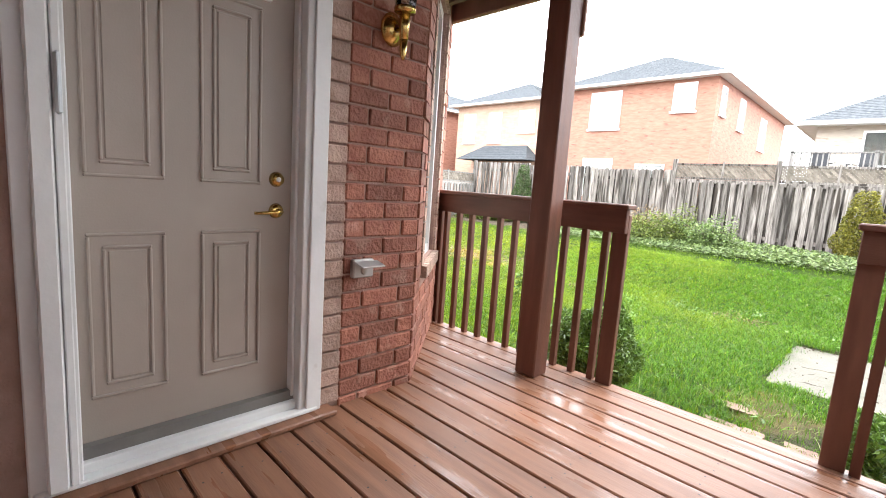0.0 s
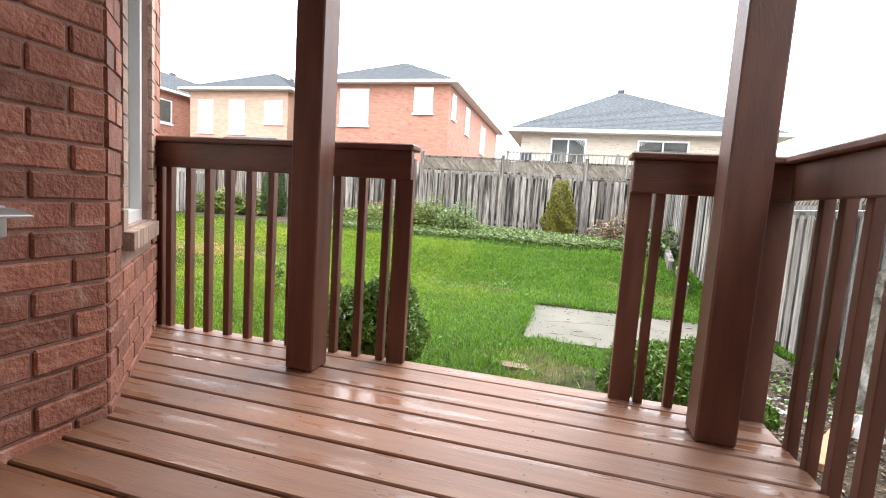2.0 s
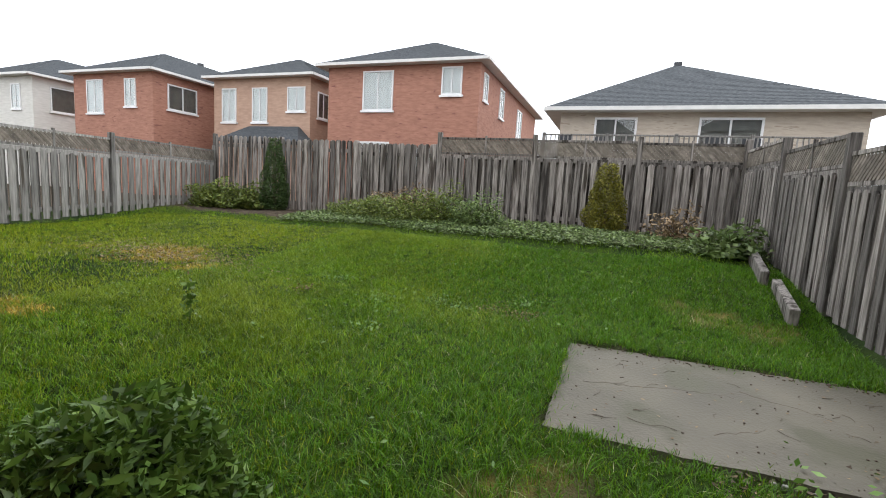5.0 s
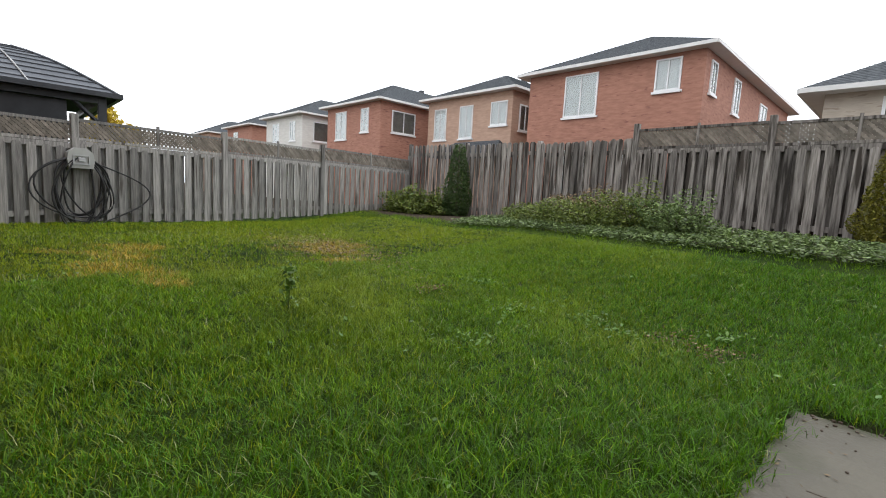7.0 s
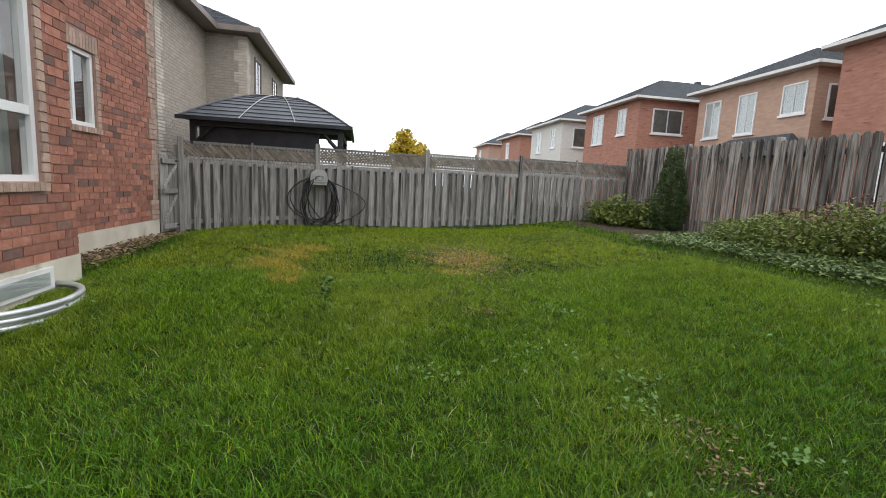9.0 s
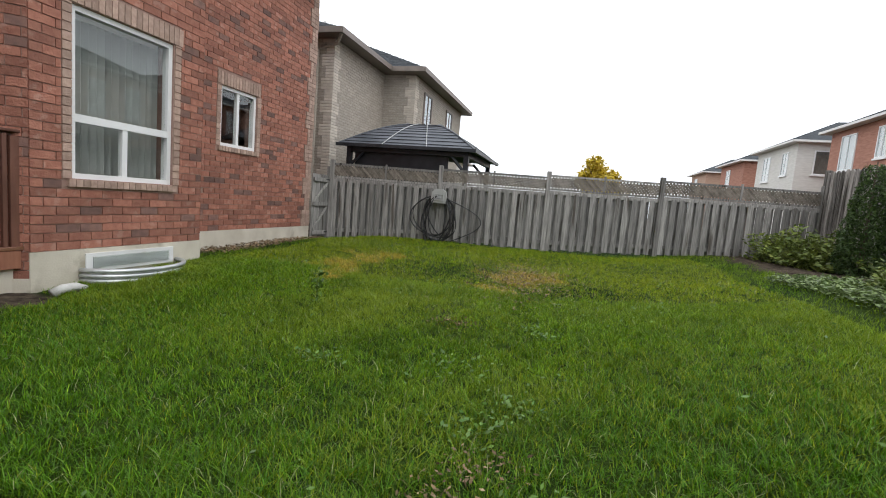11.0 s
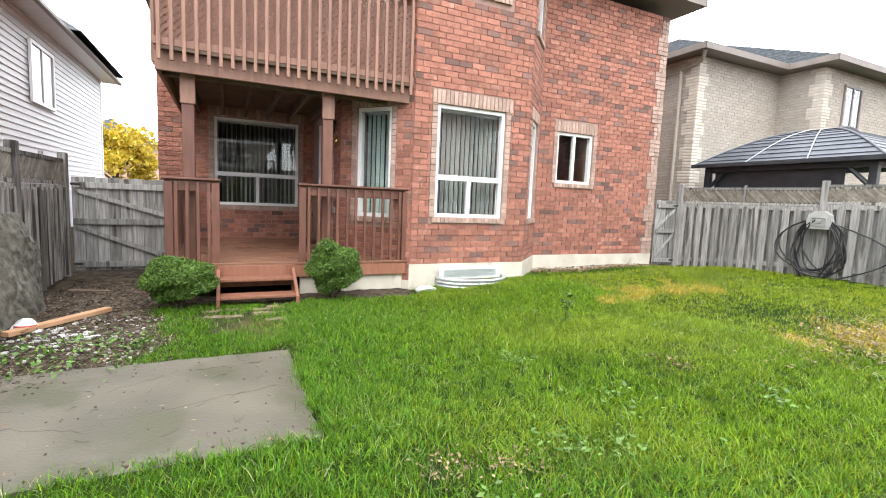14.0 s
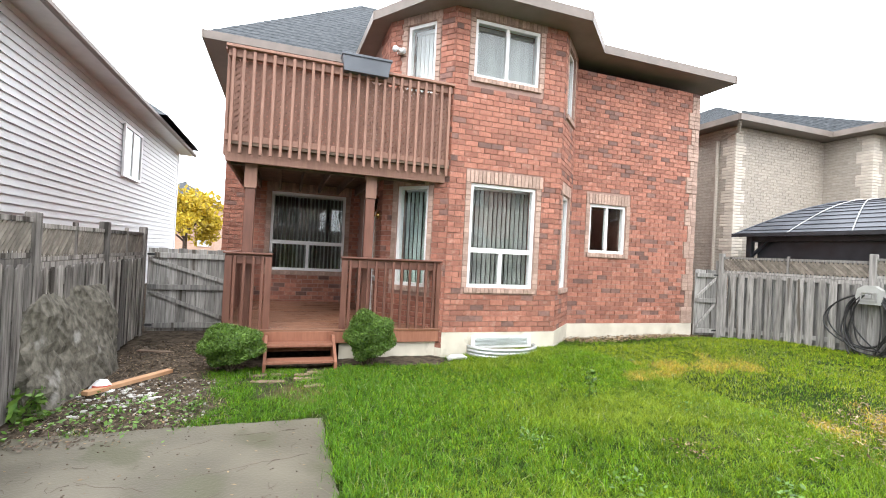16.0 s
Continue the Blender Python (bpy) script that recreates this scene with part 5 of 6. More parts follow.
# gazebo
gz_t = thing("gazebo", "dark metal hardtop gazebo with domed grey roof", "gazebo")
GX0, GX1, GY0, GY1 = -13.7, -10.85, -0.62, 2.45
for x in (GX0, GX1):
    for yy in (GY0, GY1):
        part("post", Acc().soft(x - 0.06, x + 0.06, yy - 0.06, yy + 0.06, 0, 2.32), M_charcoal, gz_t)
        sx, sy = (1 if x == GX0 else -1), (1 if yy == GY0 else -1)
        part("brace", Acc().tube([(x, yy, 1.82), (x, yy + sy * 0.45, 2.28)], 0.04, 6), M_charcoal, gz_t)
part("beam", Acc().soft(GX1 - 0.05, GX1 + 0.05, GY0, GY1, 2.2, 2.34), M_charcoal, gz_t)
part("beam", Acc().soft(GX0, GX1, GY1 - 0.05, GY1 + 0.05, 2.2, 2.34), M_charcoal, gz_t)
part("beam", Acc().soft(GX0, GX1, GY0 - 0.05, GY0 + 0.05, 2.2, 2.34), M_charcoal, gz_t)
part("curtain", Acc().box(GX1 - 0.12, GX1 - 0.1, GY0 + 0.1, GY0 + 2.6, 0.6, 2.2), M_charcoal, gz_t, "dark netting curtain")
part("curtain", Acc().box(GX0, GX1 - 0.2, GY0 + 0.05, GY0 + 0.07, 0.6, 2.2), M_charcoal, gz_t)
dome = Acc()
rows_d = 12
prof = [(1 - (i / rows_d) ** 1.0, 2.34 + 0.8 * math.sin(math.pi / 2 * (i / rows_d))) for i in range(rows_d + 1)]
gcx, gcy = (GX0 + GX1) / 2, (GY0 + GY1) / 2
for i in range(rows_d):
    (s0, z0), (s1, z1) = prof[i], prof[i + 1]
    hx, hy = (GX1 - GX0) / 2 + 0.25, (GY1 - GY0) / 2 + 0.25
    r0 = [(gcx + hx * max(s0, 0.02) * a, gcy + (hy * max(s0, 0.25)) * b, z0) for a, b in ((-1, -1), (1, -1), (1, 1), (-1, 1))]
    r1 = [(gcx + hx * max(s1, 0.02) * a, gcy + (hy * max(s1, 0.25)) * b, z1) for a, b in ((-1, -1), (1, -1), (1, 1), (-1, 1))]
    for k in range(4):
        k2 = (k + 1) % 4
        dome.add([r0[k], r0[k2], r1[k2], r1[k]], [(0, 1, 2, 3)])
part("roof", dome, M_canopy, gz_t, "ribbed slate-grey metal dome", weld=True)
for sy in (-1, 1):
    for sx in (-1, 1):
        part("hip_rib", Acc().tube([(gcx + ((GX1 - GX0) / 2 + 0.25) * max(s, 0.02) * sx, gcy + ((GY1 - GY0) / 2 + 0.25) * max(s, 0.25) * sy, z + 0.012) for s, z in prof], 0.02, 6), M_canopy, gz_t)
hxg, hyg = (GX1 - GX0) / 2 + 0.25, (GY1 - GY0) / 2 + 0.25
seam = Acc()
for s0_, z0_ in prof[1:-1]:
    a_, b_ = hxg * max(s0_, 0.02), hyg * max(s0_, 0.25)
    seam.box(gcx + a_ - 0.012, gcx + a_ + 0.012, gcy - b_, gcy + b_, z0_ - 0.004, z0_ + 0.012)
    seam.box(gcx - a_, gcx + a_, gcy + b_ - 0.012, gcy + b_ + 0.012, z0_ - 0.004, z0_ + 0.012)
part("roof_seam", seam, M_charcoal, gz_t, "thin dark laps of the metal roof sheets")
for q in (-0.33, 0.33):
    part("roof_rib", Acc().tube([(gcx + hxg * max(s_, 0.02), gcy + hyg * q * max(s_, 0.25), z_ + 0.02) for s_, z_ in prof], 0.012, 6), M_grey, gz_t, "grey metal joint strip")
part("eave_trim", Acc().box(GX1 + 0.2, GX1 + 0.27, GY0 - 0.27, GY1 + 0.27, 2.3, 2.38).box(GX0 - 0.27, GX1 + 0.2, GY1 + 0.2, GY1 + 0.27, 2.3, 2.38), M_charcoal, gz_t)

# ---------------------------------------------------------------- plants
rngp = np.random.default_rng(21)


def globe(k, c, r, dense=0.35, bumps=0.16):
    d = rngp.normal(size=(k, 3))
    d /= np.linalg.norm(d, axis=1)[:, None]
    lump = 1 + bumps * np.sin(5 * d[:, 0] + 3 * c[0]) * np.sin(4 * d[:, 1] + 1) + bumps * 0.7 * np.sin(7 * d[:, 2] + 3 * d[:, 0])
    rad = (1 - dense * rngp.random(k) ** 1.6) * lump
    return np.array(c) + d * rad[:, None] * np.array(r)


def bush(label, x, y, rx, rz, k=9000):
    z = float(ground_z(x, y))
    b = thing("bush", label, "bush", "bushes beside the steps", at=(x, y, z))
    stems = Acc()
    for i in range(9):
        a = i * 0.7
        stems.tube([(0.03 * math.cos(a), 0.03 * math.sin(a), -0.05), (0.12 * math.cos(a), 0.12 * math.sin(a), 0.2), (rx * 0.75 * math.cos(a), rx * 0.75 * math.sin(a), rz * 1.3)], 0.014, 6, 0.004)
    part("stem", stems, M_bark, b)
    leaves("foliage", globe(k, (0, 0, rz + 0.12), (rx, rx, rz), 0.34, 0.13), 0.021, M_leaf, b, ratio=0.32)
    # The shade inside the bush is put into these leaves' colour.
    leaves("inner_foliage", globe(k // 3, (0, 0, rz + 0.1), (rx * 0.72, rx * 0.72, rz * 0.75), 0.9), 0.026, M_cedar, b, "inner leaves coloured dark for shade inside the bush")
    return b


bush("low rounded green bush in bare soil beside the steps", -0.11, 0.60, 0.38, 0.235, 16000)
bush("rounded clipped green bush between steps and railing", -1.9, 0.54, 0.33, 0.325, 16000)


def cedar(label, x, y, h, r, material, k=9000):
    z = float(ground_z(x, y))
    c = thing("cedar", label, "cedar tree", "columnar cedars", at=(x, y, z))
    part("trunk", Acc().tube([(0, 0, -0.1), (0, 0, h * 0.9)], 0.05, 8, 0.008), M_bark, c)
    t = rngp.random(k)
    t = 1 - np.sqrt(1 - t * 0.98)
    ang = rngp.random(k) * 2 * np.pi
    prof_r = r * np.minimum(1, (1 - t) ** 0.6 * 1.15) * (1 - 0.25 * np.clip(0.12 - t, 0, 1) / 0.12)
    rad = prof_r * (1 - 0.4 * rngp.random(k) ** 2) * (1 + 0.14 * np.sin(6 * ang + 9 * t) + 0.1 * np.sin(23 * t + 3 * ang))
    p = np.stack([rad * np.cos(ang), rad * np.sin(ang), 0.03 + t * h], 1)
    leaves("foliage", p, 0.03, material, c, ratio=0.35)
    return c


cedar("narrow dark green columnar cedar by the fence", -9.15, 9.66, 2.1, 0.34, M_cedar)
cedar("short golden-green cedar by the fence", -1.0, 9.6, 1.58, 0.38, M_cedar_gold)


def shrub(label, x, y, rx, ry, rz, k, size, material, flat=0.35):
    z = float(ground_z(x, y))
    s = thing("shrub", label, "shrub", "shrubs along the back fence", at=(x, y, z))
    st_ = Acc()
    for i in range(10):
        a = i * 0.63
        st_.tube([(0, 0, -0.04), (0.4 * rx * math.cos(a), 0.4 * ry * math.sin(a), rz * 0.8), (0.8 * rx * math.cos(a), 0.8 * ry * math.sin(a), rz * 1.1)], 0.01, 5, 0.003)
    part("stem", st_, M_bark, s)
    p = globe(k, (0, 0, rz * 0.5), (rx, ry, rz), 0.75, 0.3)
    p[:, 2] = np.abs(p[:, 2])
    leaves("foliage", p, size, material, s, flat=flat)
    return s


shrub("low spreading yellow-green shrub in the fence corner", -10.6, 9.2, 0.75, 0.6, 0.42, 3600, 0.05, M_shrub)
shrub("low spreading yellow-green shrub beside the cedar", -9.8, 9.5, 0.5, 0.4, 0.42, 2000, 0.05, M_shrub)
for x, y, r, hz, mt in ((-6.5, 9.1, 0.6, 0.22, M_shrub), (-5.8, 8.7, 0.7, 0.3, M_shrub), (-4.9, 8.6, 0.8, 0.38, M_shrub), (-4.2, 8.9, 0.6, 0.5, M_shrub), (-5.3, 9.4, 0.8, 0.45, M_dryleaf), (-3.4, 8.7, 0.7, 0.42, M_ivy)):
    shrub("tangled green perennial shrub along the fence", x, y, r, r * 0.7, hz, 4600, 0.03, mt)
shrub("pale broad-leaved plant by the east fence", 0.9, 8.0, 0.55, 0.5, 0.32, 900, 0.07, M_ivy)
shrub("dry brown seed-head plant near the fence corner", 0.2, 8.8, 0.5, 0.35, 0.4, 900, 0.04, M_dryleaf)
shrub("leafy green weed at the soil's edge", 1.42, 2.0, 0.16, 0.2, 0.2, 260, 0.05, M_leaf)
k = 24000
px_, py_ = rngp.uniform(-7.5, 1.5, k), 7.7 + rngp.gamma(2.0, 0.45, k)
ok = (py_ < 9.85) & (px_ < fence_right(py_) - 0.05)
px_, py_ = px_[ok], py_[ok]
tagged(leaves("ground_cover", np.stack([px_, py_, ground_z(px_, py_) + 0.02 + 0.1 * rngp.random(len(px_))], 1), 0.03, M_ivy, flat=0.6, ratio=0.6),
       "pale green trailing ground cover in the bed", "ground cover", kind="stuff")
tagged(part("garden_stone", Acc(Matrix.Translation((-4.45, 9.2, float(ground_z(-4.45, 9.2))))).tube([(-0.09, 0, 0.05), (-0.04, 0, 0.13), (0.03, 0.02, 0.14), (0.09, 0.02, 0.06)], 0.04, 9, 0.055), M_stone, smooth=True), "small white stone ornament among ground cover", "stone")
tagged(part("house_stone", Acc(Matrix.Translation((-3.33, 0.36, float(ground_z(-3.33, 0.36))))).tube([(-0.15, 0, 0.01), (-0.05, 0, 0.05), (0.08, 0.01, 0.05), (0.16, 0.0, 0.01)], 0.04, 9, 0.05), M_stone, smooth=True), "flat pale stone lying by the foundation", "stone")
bed = thing("bed_edging", "old timber edging of the raised bed", "edging")
for y0 in (5.6, 6.7):
    xx = fence_right(y0) - 0.42
    part("timber", Acc(pose(xx, y0, float(ground_z(xx, y0)) + 0.05, 9, 0, -6)).soft(-0.05, 0.05, 0, 1.08, -0.1, 0.14, 0.01), M_fence2, bed)


def broad_tree(label, x, y, h, r, material, k=7000, size=0.14):
    t = thing("tree", label, "tree", "autumn trees", at=(x, y, 0))
    tr = Acc().tube([(0, 0, -0.2), (0.05, 0, h * 0.3), (0, 0.05, h * 0.62)], 0.16, 8, 0.06)
    for i in range(8):
        a = i * 0.8
        tr.tube([(0.03, 0, h * (0.3 + 0.03 * i)), (0.4 * r * math.cos(a), 0.4 * r * math.sin(a), h * (0.45 + 0.04 * i)), (0.8 * r * math.cos(a), 0.8 * r * math.sin(a), h * (0.58 + 0.045 * i))], 0.06, 6, 0.012)
    part("trunk", tr, M_bark, t)
    cl = globe(26, (0, 0, h * 0.66), (r * 0.8, r * 0.8, h * 0.32), 0.6, 0.25)
    p = np.concatenate([globe(k // 26, c, (r * 0.34, r * 0.34, r * 0.3), 0.9) for c in cl])
    leaves("crown", p, size, material, t)
    return t


broad_tree("yellow autumn maple beyond the gate", 4.4, -22, 4.9, 2.2, M_yellow)
broad_tree("yellow autumn tree beyond the west fence", -38, 6.8, 5.2, 2.0, M_yellow)
box_house("house", "distant tan brick house seen past the gate", 5.2, 12.0, -48, -40, 5.0, 7.2, M_far_tan, [("n", 5.6, 6.6, 1.2, 2.6), ("n", 7.0, 8.0, 3.2, 4.4), ("n", 5.6, 6.4, 3.2, 4.4)])

# ---------------------------------------------------------------- clutter by the east fence
ls = thing("leaning_slab", "rough mossy concrete slab leaning on the fence", "slab")
mls = Matrix.Translation((1.30, -0.1, -0.12)) @ Matrix.Rotation(radians(8), 4, "Y") @ Matrix.Rotation(radians(-3), 4, "Z")
bm_pts = []
ra = random.Random(4)
NI, NJ = 26, 16
for side in (0, 1):
    for j in range(NJ + 1):
        for i in range(NI + 1):
            u, v = i / NI, j / NJ
            edge = min(1.0, 6 * min(u, 1 - u)) * min(1.0, 5 * (1 - v))
            drop = 0.16 * max(0.0, 1 - 5 * (1 - u)) ** 2 + 0.05 * max(0.0, 1 - 6 * u) ** 2 + 0.03 * math.sin(9 * u) * v
            bulge = 0.03 * math.sin(5 * u + 3 * v) + 0.025 * math.sin(11 * u - 8 * v)
            bm_pts.append((-0.14 * side * (0.55 + 0.45 * edge) - side * bulge + ra.uniform(-0.014, 0.014), 0.15 + 2.0 * u + (1 - 2 * u) * 0.05 * v * v + ra.uniform(-0.018, 0.018), 1.14 * v - drop * v + ra.uniform(-0.016, 0.016)))
fc = []
W1 = NI + 1
for side in (0, 1):
    o = side * W1 * (NJ + 1)
    fc += [(o + j * W1 + i, o + j * W1 + i + 1, o + (j + 1) * W1 + i + 1, o + (j + 1) * W1 + i) for j in range(NJ) for i in range(NI)]
o = W1 * (NJ + 1)
fc += [(j * W1, (j + 1) * W1, o + (j + 1) * W1, o + j * W1) for j in range(NJ)] + [(j * W1 + NI, (j + 1) * W1 + NI, o + (j + 1) * W1 + NI, o + j * W1 + NI) for j in range(NJ)]
fc += [(i, i + 1, o + i + 1, o + i) for i in range(NI)] + [(NJ * W1 + i, NJ * W1 + i + 1, o + NJ * W1 + i + 1, o + NJ * W1 + i) for i in range(NI)]
part("body", Acc(mls).add(bm_pts, fc), M_mossy, ls, smooth=False)
tagged(part("lumber", Acc(pose(1.14, 1.43, float(ground_z(0.9, 0.95)) + 0.01, 0, 0, -36)).soft(-0.045, 0.045, -1.02, 0.0, 0.0, 0.045), M_lumber), "orange-brown timber offcut lying on soil", "lumber")
tagged(part("lumber", Acc(pose(0.75, -0.55, float(ground_z(0.6, -0.55)) - 0.005, 0, 0, 70)).soft(-0.04, 0.04, -0.5, 0.0, 0.0, 0.03), M_under), "short dark timber offcut on soil", "lumber")
bg_t = thing("plastic_bag", "crumpled white and red plastic bag on soil", "bag", at=(1.06, 1.22, float(ground_z(1.06, 1.22))))
part("body", Acc().add([(0.13 * math.cos(a) * (1 - 0.4 * j) + 0.02 * math.sin(7 * a + j), 0.09 * math.sin(a) * (1 - 0.4 * j) + 0.02 * math.cos(5 * a), 0.06 * j + 0.01 * math.sin(4 * a)) for j in (0, 1, 2) for a in np.arange(0, 6.2, 0.52)],
                       [(j * 12 + i, j * 12 + (i + 1) % 12, (j + 1) * 12 + (i + 1) % 12, (j + 1) * 12 + i) for j in (0, 1) for i in range(12)] + [tuple(range(24, 36))]), M_foil, bg_t)
part("print", Acc().add([(0.09 * math.cos(a) - 0.01, 0.075 * math.sin(a) + 0.012, z) for z in (0.04, 0.075) for a in np.arange(0.3, 2.9, 0.5)], [(i, i + 1, i + 7, i + 6) for i in range(5)]), M_red, bg_t, "red printed patch")

# ---------------------------------------------------------------- litter, weeds and grass
k = 2600
lx, ly = rngp.uniform(-0.3, 1.35, k), rngp.uniform(-1.2, 2.7, k)
tagged(leaves("leaf_litter", np.stack([lx, ly, ground_z(lx, ly) + 0.012], 1), 0.015, M_dryleaf, flat=0.8, ratio=0.5), "dry brown leaf litter on the soil", "litter", kind="stuff")
k = 3000
lx, ly = rngp.uniform(-0.3, 1.35, k), rngp.uniform(-1.4, 2.75, k)
tagged(leaves("soil_crumbs", np.stack([lx, ly, ground_z(lx, ly) + 0.008], 1), 0.02, M_bark, flat=0.6, ratio=0.7), "dark clods and bits of bark on bare soil", "soil", kind="stuff")
k = 420
lx, ly = rngp.uniform(0.0, 1.35, k), rngp.normal(1.95, 0.3, k)
tagged(leaves("lawn_weeds", np.stack([lx, ly, ground_z(lx, ly) + 0.03 + 0.03 * rngp.random(k)], 1), 0.024, M_clover, flat=0.5, ratio=0.6), "low green weeds along the bare soil", "weeds", kind="stuff")
lx, ly = rngp.uniform(-8.9, -5.8, 1200), rngp.uniform(-0.7, -0.1, 1200)
tagged(leaves("leaf_litter", np.stack([lx, ly, ground_z(lx, ly) + 0.02 + 0.04 * rngp.random(1200)], 1), 0.03, M_dryleaf, flat=0.7, ratio=0.6), "dry leaves and stems along the foundation", "litter", kind="stuff")
lx, ly = rngp.uniform(PAD[0] + 0.05, PAD[1], 160), rngp.uniform(PAD[2], PAD[3], 160)
tagged(leaves("leaf_litter", np.stack([lx, ly, np.full(160, -0.08)], 1), 0.014, M_dryleaf, flat=0.9), "scattered leaf crumbs on concrete", "litter", kind="stuff")
tw = Acc()
for i in range(34):
    x, y, a, q = ra.uniform(PAD[0] + 0.2, PAD[1] - 0.2), ra.uniform(PAD[2] + 0.2, PAD[3] - 0.2), ra.uniform(0, 6.28), ra.uniform(0.04, 0.15)
    tw.tube([(x, y, -0.082), (x + q * 0.5 * math.cos(a), y + q * 0.5 * math.sin(a), -0.078), (x + q * math.cos(a + 0.3), y + q * math.sin(a + 0.3), -0.081)], 0.0018, 5, 0.001)
tagged(part("twigs", tw, M_bark), "thin dark twigs scattered on the concrete pad", "twigs", kind="stuff")
ck = Acc()
for x0_, y0_, a0_, nseg in ((-0.95, 3.2, 0.1, 22), (0.1, 3.55, -0.3, 12), (-0.2, 2.75, 0.5, 9)):
    x, y, a = x0_, y0_, a0_
    line = []
    for q in range(nseg):
        line.append((x, y, -0.0852))
        a = a0_ + ra.uniform(-0.5, 0.5)
        x, y = x + 0.05 * math.cos(a), y + 0.05 * math.sin(a)
    ck.tube(line, 0.0028, 5, 0.0012)
tagged(part("crack", ck, M_bark), "thin dark dirt-filled cracks in the concrete pad", "crack", kind="stuff")
cd = Acc()
for i in range(170):
    x, y = (ra.uniform(PAD[0], PAD[1]), PAD[3] - abs(ra.gauss(0, 0.06))) if i % 2 else (ra.uniform(PAD[0] + 0.05, PAD[1] - 0.05), ra.uniform(PAD[2] + 0.05, PAD[3]))
    s = ra.uniform(0.004, 0.013) * (1 if i % 2 else 0.6)
    cd.prism([(x + s * (0.7 + 0.5 * ra.random()) * math.cos(q), y + s * (0.6 + 0.5 * ra.random()) * math.sin(q)) for q in np.arange(0, 6.2, 1.05)], -0.088, -0.083 + s * 0.6)
tagged(part("soil_crumbs", cd, M_bark), "dark crumbs of soil on the concrete pad", "soil", kind="stuff")
st_p = Acc()
for i in range(90):
    x, y, s = ra.gauss(0.72, 0.2), ra.gauss(1.5, 0.22), ra.uniform(0.008, 0.026)
    z = float(ground_z(x, y))
    st_p.prism([(x + s * (1 + 0.3 * ra.random()) * math.cos(q), y + s * (0.7 + 0.4 * ra.random()) * math.sin(q)) for q in np.arange(0, 6.2, 0.9)], z - 0.01, z + s * 0.35)
tagged(part("rubble", st_p, M_stone), "pale broken stone bits on the soil", "rubble", kind="stuff")
k = 260
gv = Acc()
for i in range(k):
    x, y = ra.uniform(-0.1, 1.2), ra.uniform(0.9, 2.4)
    s = ra.uniform(0.005, 0.014)
    z = float(ground_z(x, y))
    gv.soft(x - s, x + s, y - s * 0.8, y + s * 0.8, z - 0.01, z + s * 0.9, s * 0.3)
tagged(part("gravel", gv, M_gravel), "pale stone chips strewn on soil", "gravel", kind="stuff")


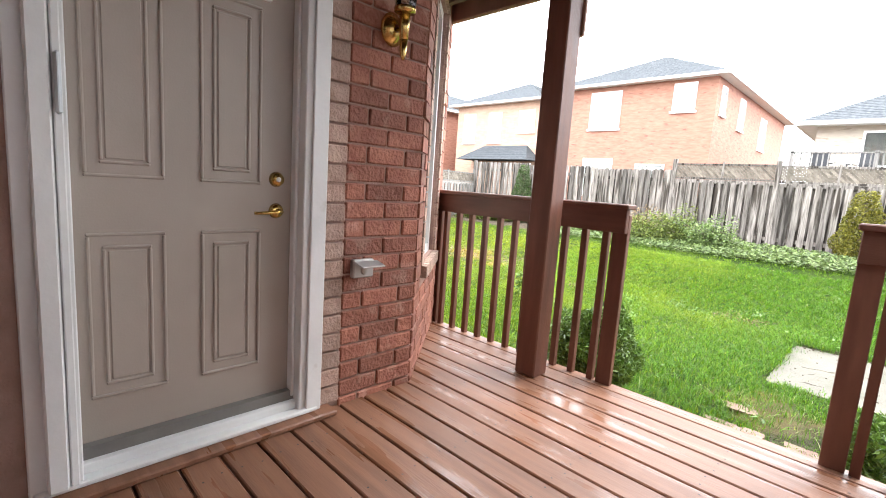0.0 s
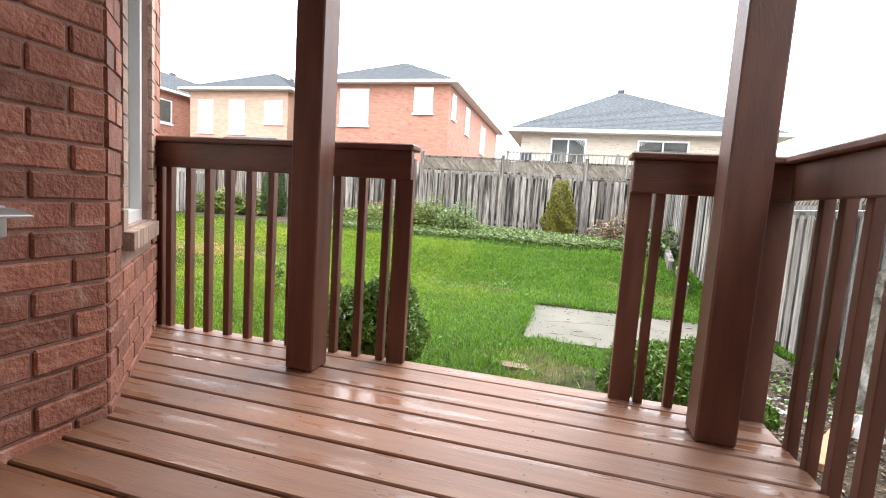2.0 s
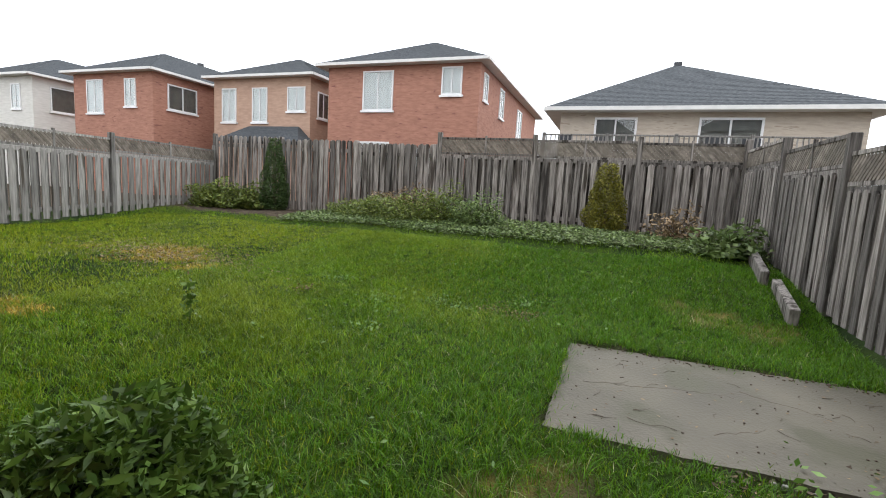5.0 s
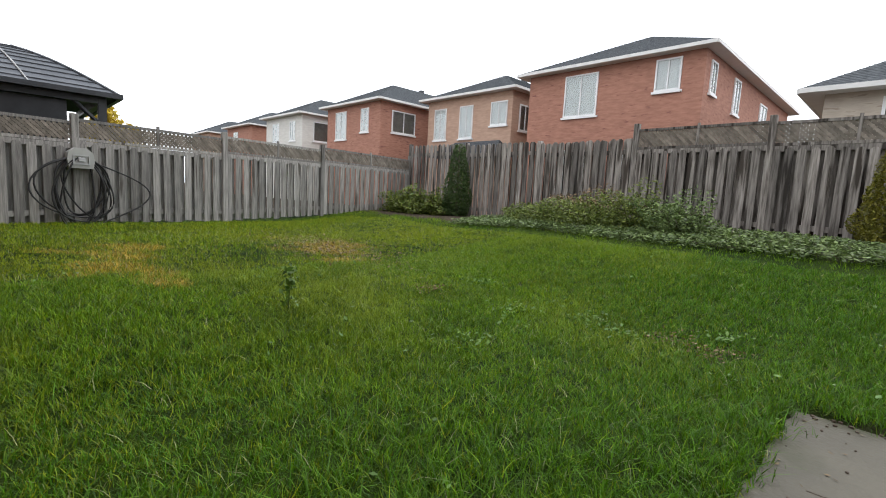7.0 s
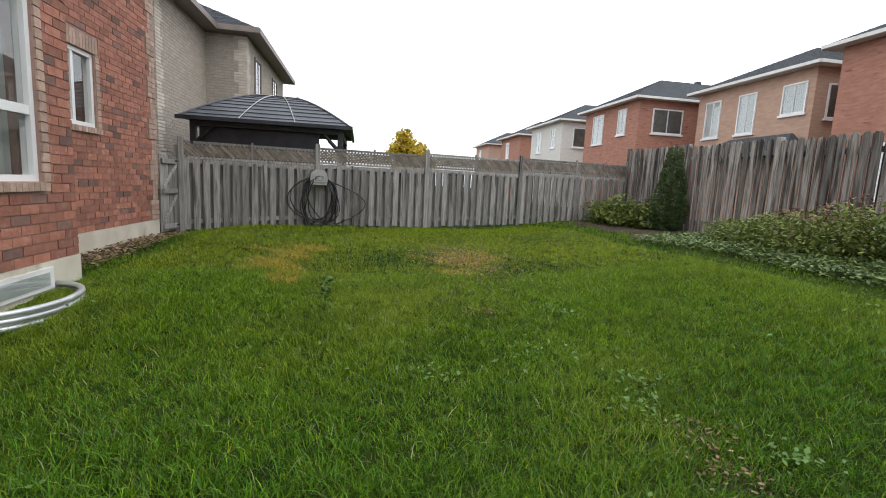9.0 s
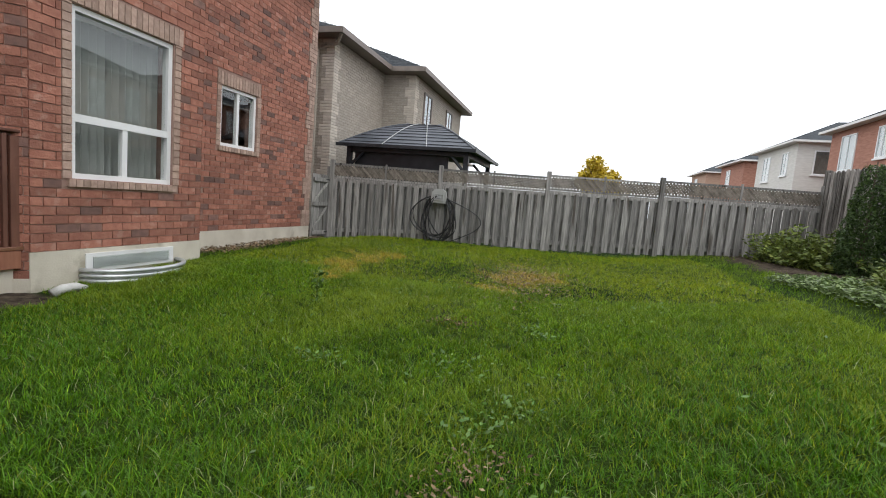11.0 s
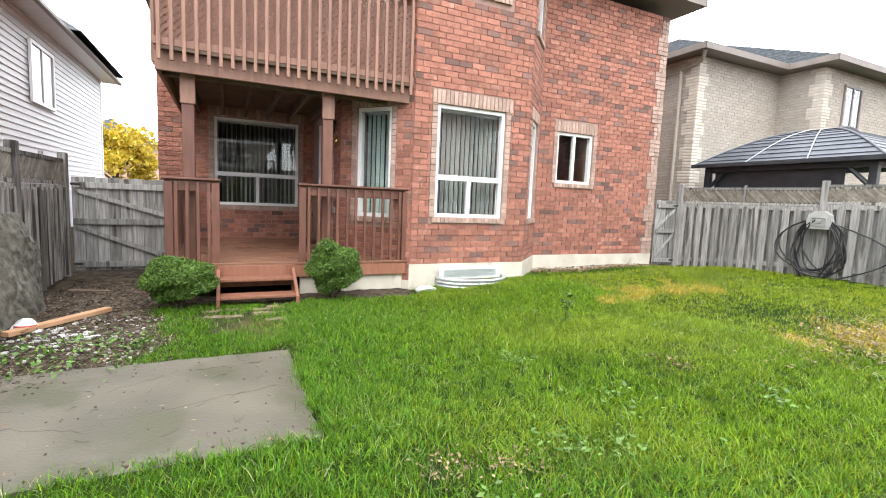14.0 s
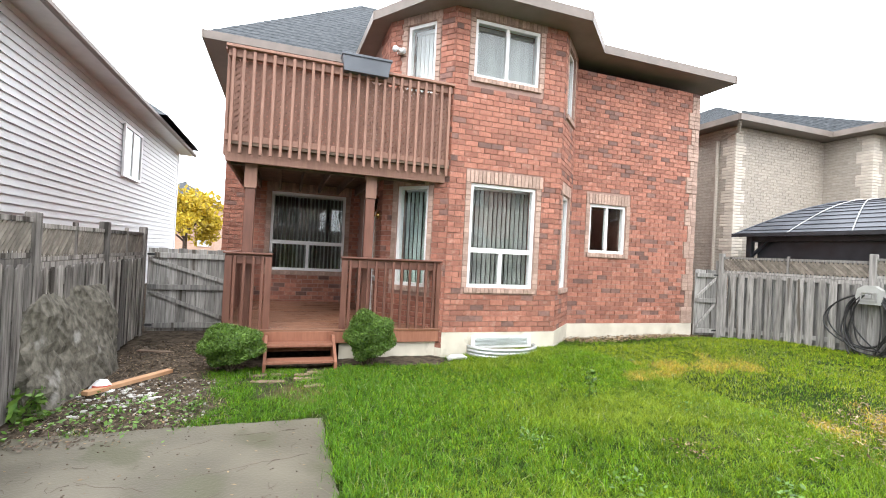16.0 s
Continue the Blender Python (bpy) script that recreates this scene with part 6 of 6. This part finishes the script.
def turf(name, label, k, x0, x1, y0, y1, h0, h1, w, material, keep, seed, lean=(0.3, 2.2), slim=False):
    rg_ = np.random.default_rng(seed)
    x, y = rg_.uniform(x0, x1, k), rg_.uniform(y0, y1, k)
    ok_ = rg_.random(k) < keep(x, y)
    lip = 0.09 + 0.05 * np.sin(9 * x + 13 * y) + 0.03 * np.sin(31 * x - 23 * y)
    pad_in = (x > PAD[0] + lip) & (x < PAD[1]) & (y > PAD[2] + lip) & (y < PAD[3] - lip)
    house = (y < 0.14) & (x > -5.3) | (y < -0.72) | (x > -5.2) & (x < -3.1) & (y < 0.16)
    deckin = (x > -3.2) & (x < 0.1) & (y < 0.1)
    ok_ &= ~pad_in & ~house & ~deckin & (x < fence_right(y) - 0.06) & (x > fence_left(y) + 0.04) & (y < FY - 0.05)
    x, y = x[ok_], y[ok_]
    k = len(x)
    z = ground_z(x, y) - 0.004
    patch = 0.75 + 0.5 * (np.sin(2.3 * x + 1.1 * y) * np.sin(1.9 * y - 0.7 * x) * 0.5 + 0.5)
    h = rg_.uniform(h0, h1, k) * patch * 0.85
    a = rg_.uniform(0, 2 * np.pi, k)
    ln_ = rg_.uniform(*lean, k) * h * np.where(rg_.random(k) < 0.45, 1.0, 0.5)
    b = a + rg_.normal(0, 0.6, k)
    dx, dy = np.cos(a + np.pi / 2) * w * 0.5, np.sin(a + np.pi / 2) * w * 0.5
    lx_, ly_ = np.cos(b) * ln_, np.sin(b) * ln_
    w_ = rg_.uniform(0.6, 1.5, k)
    dx, dy = dx * w_, dy * w_
    v = np.empty((k, 5, 3))
    v[:, 0] = np.stack([x - dx, y - dy, z], 1)
    v[:, 1] = np.stack([x + dx, y + dy, z], 1)
    v[:, 2] = np.stack([x + dx * 0.8 + 0.35 * lx_, y + dy * 0.8 + 0.35 * ly_, z + 0.62 * h], 1)
    v[:, 3] = np.stack([x - dx * 0.8 + 0.35 * lx_, y - dy * 0.8 + 0.35 * ly_, z + 0.62 * h], 1)
    v[:, 4] = np.stack([x + lx_, y + ly_, z + h], 1)
    me_ = bpy.data.meshes.new(name)
    if slim:
        me_.vertices.add(3 * k)
        me_.vertices.foreach_set("co", v[:, [0, 1, 4]].ravel())
        me_.loops.add(3 * k)
        me_.loops.foreach_set("vertex_index", np.arange(3 * k))
        me_.polygons.add(k)
        me_.polygons.foreach_set("loop_start", np.arange(0, 3 * k, 3))
        me_.polygons.foreach_set("loop_total", np.full(k, 3))
        me_.update(calc_edges=True)
        me_.materials.append(material)
        return tagged(new(name, me_), label, "grass", kind="stuff")
    me_.vertices.add(5 * k)
    me_.vertices.foreach_set("co", v.ravel())
    idx_ = np.arange(k)[:, None] * 5 + np.array([0, 1, 2, 3, 3, 2, 4])
    me_.loops.add(7 * k)
    me_.loops.foreach_set("vertex_index", idx_.ravel())
    me_.polygons.add(2 * k)
    me_.polygons.foreach_set("loop_start", (np.arange(k)[:, None] * 7 + np.array([0, 4])).ravel())
    me_.polygons.foreach_set("loop_total", np.tile([4, 3], k))
    me_.update(calc_edges=True)
    me_.materials.append(material)
    return tagged(new(name, me_), label, "grass", kind="stuff")


def lawn_keep(x, y):
    tuft = 0.58 + 0.42 * np.sin(17 * x + 9 * y + 2 * np.sin(6 * y)) * np.sin(15 * y - 11 * x + 2 * np.sin(7 * x))
    return tuft * (1 - soil_mask(x, y)) ** 2 * (1 - 0.72 * straw_mask(x, y))


def olive_keep(x, y):
    return lawn_keep(x, y) * (0.12 + 0.88 * smooth((-x - 0.8) / 3.0) * (0.6 + 0.4 * np.sin(1.7 * x + 0.5) * np.sin(1.3 * y + 0.8 * np.sin(x))))


# Share of the darker green blades, rising towards the east.
def east_share(x, y):
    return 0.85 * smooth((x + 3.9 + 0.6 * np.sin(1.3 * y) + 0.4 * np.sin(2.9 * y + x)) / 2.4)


turf("grass", "long green lawn grass", 470000, -5.6, 1.4, 0.1, 7.4, 0.03, 0.078, 0.0042, M_grass, lambda x, y: lawn_keep(x, y) * (1 - east_share(x, y)), 1)
turf("grass", "deep green lawn grass, toned darker towards the east", 470000, -5.6, 1.4, 0.1, 7.4, 0.03, 0.08, 0.0042, M_grass_east, lambda x, y: lawn_keep(x, y) * east_share(x, y), 13)
turf("grass", "fine lying green grass blades, coloured dark for shade under the longer ones", 520000, -5.6, 1.4, 0.1, 7.4, 0.02, 0.05, 0.0034, M_grass_under, lawn_keep, 11, (0.9, 3.0), True)
turf("grass", "green lawn grass further off", 200000, -11.5, 1.6, -0.7, 9.4, 0.035, 0.075, 0.0065, M_grass, lambda x, y: lawn_keep(x, y) * np.where((x > -5.6) & (y < 7.4) & (y > 0.1), 0.3, 1), 2, (0.2, 1.4), True)
turf("grass", "yellowing olive lawn grass", 330000, -10.5, 0.5, 0.2, 7.4, 0.03, 0.07, 0.0048, M_grass_olive, olive_keep, 12, (0.3, 1.8), True)
turf("dry_grass", "straw-coloured dry grass patches", 120000, -8.6, -4.2, 0.8, 5.6, 0.02, 0.06, 0.006, M_straw, lambda x, y: np.clip(straw_mask(x, y), 0, 1) * (1 - soil_mask(x, y)), 3, (0.4, 2.4))
turf("dry_grass", "single pale straw blades in the lawn", 60000, -9.0, 1.4, 0.3, 7.4, 0.03, 0.08, 0.0034, M_pale_blade, lambda x, y: np.clip(straw_mask(x, y) * 0.6 + 0.2, 0, 1) * (1 - soil_mask(x, y)), 4, (0.6, 2.6))
lx, ly = rngp.normal(-6.5, 0.75, 1700), rngp.normal(4.45, 0.34, 1700)
tagged(leaves("leaf_litter", np.stack([lx, ly, ground_z(lx, ly) + 0.02 + 0.03 * rngp.random(1700)], 1), 0.022, M_dryleaf, flat=0.8, ratio=0.5), "pale dry leaf bits on the worn lawn", "litter", kind="stuff")
k = 2600
lx, ly = rngp.uniform(-7.0, 0.8, k), rngp.uniform(0.4, 7.2, k)
cl_ = np.sin(2.1 * lx + ly) * np.sin(1.7 * ly - lx) + 0.5 * np.sin(5 * lx) * np.sin(6 * ly)
ok = (cl_ > 0.42) & (soil_mask(lx, ly) < 0.3) & ~((lx > PAD[0]) & (ly > PAD[2]) & (ly < PAD[3]))
lx, ly = lx[ok], ly[ok]
tagged(leaves("lawn_weeds", np.stack([lx, ly, ground_z(lx, ly) + 0.03 + 0.035 * rngp.random(len(lx))], 1), 0.02, M_clover, flat=0.55, ratio=0.55), "broad-leaved weeds in the lawn", "weeds", kind="stuff")
for x, y, mt in ((-2.0, 4.75, M_dryleaf), (-2.4, 4.65, M_clover), (-2.65, 4.8, M_clover), (-4.05, 4.85, M_clover), (-3.2, 4.3, M_clover), (-1.7, 5.0, M_clover), (-2.9, 3.4, M_clover), (-4.0, 4.1, M_dryleaf), (-1.66, 4.62, M_dryleaf)):
    k = 70 if mt is M_clover else 110
    q = rngp.normal(0, 1, (k, 2)) * 0.1
    tagged(leaves("weed_patch", np.stack([x + q[:, 0], y + q[:, 1], ground_z(x + q[:, 0], y + q[:, 1]) + 0.025 + 0.035 * rngp.random(k)], 1), 0.02 if mt is M_clover else 0.013, mt, flat=0.5, ratio=0.6), "patch of broad-leaved weeds in the lawn" if mt is M_clover else "patch of dead brown leaves in the lawn", "weeds", kind="stuff")
wd_ = thing("tall_weed", "single tall leafy weed standing in the lawn", "weed", at=(-4.06, 2.64, float(ground_z(-4.06, 2.64))))
part("stem", Acc().tube([(0, 0, 0), (0.01, 0.01, 0.2), (0.0, 0.02, 0.38)], 0.006, 6, 0.002), M_shrub, wd_)
tt = rngp.random(70)
leaves("foliage", np.stack([rngp.normal(0, 0.035, 70), rngp.normal(0, 0.035, 70), 0.05 + 0.32 * tt], 1), 0.028, M_leaf, wd_)
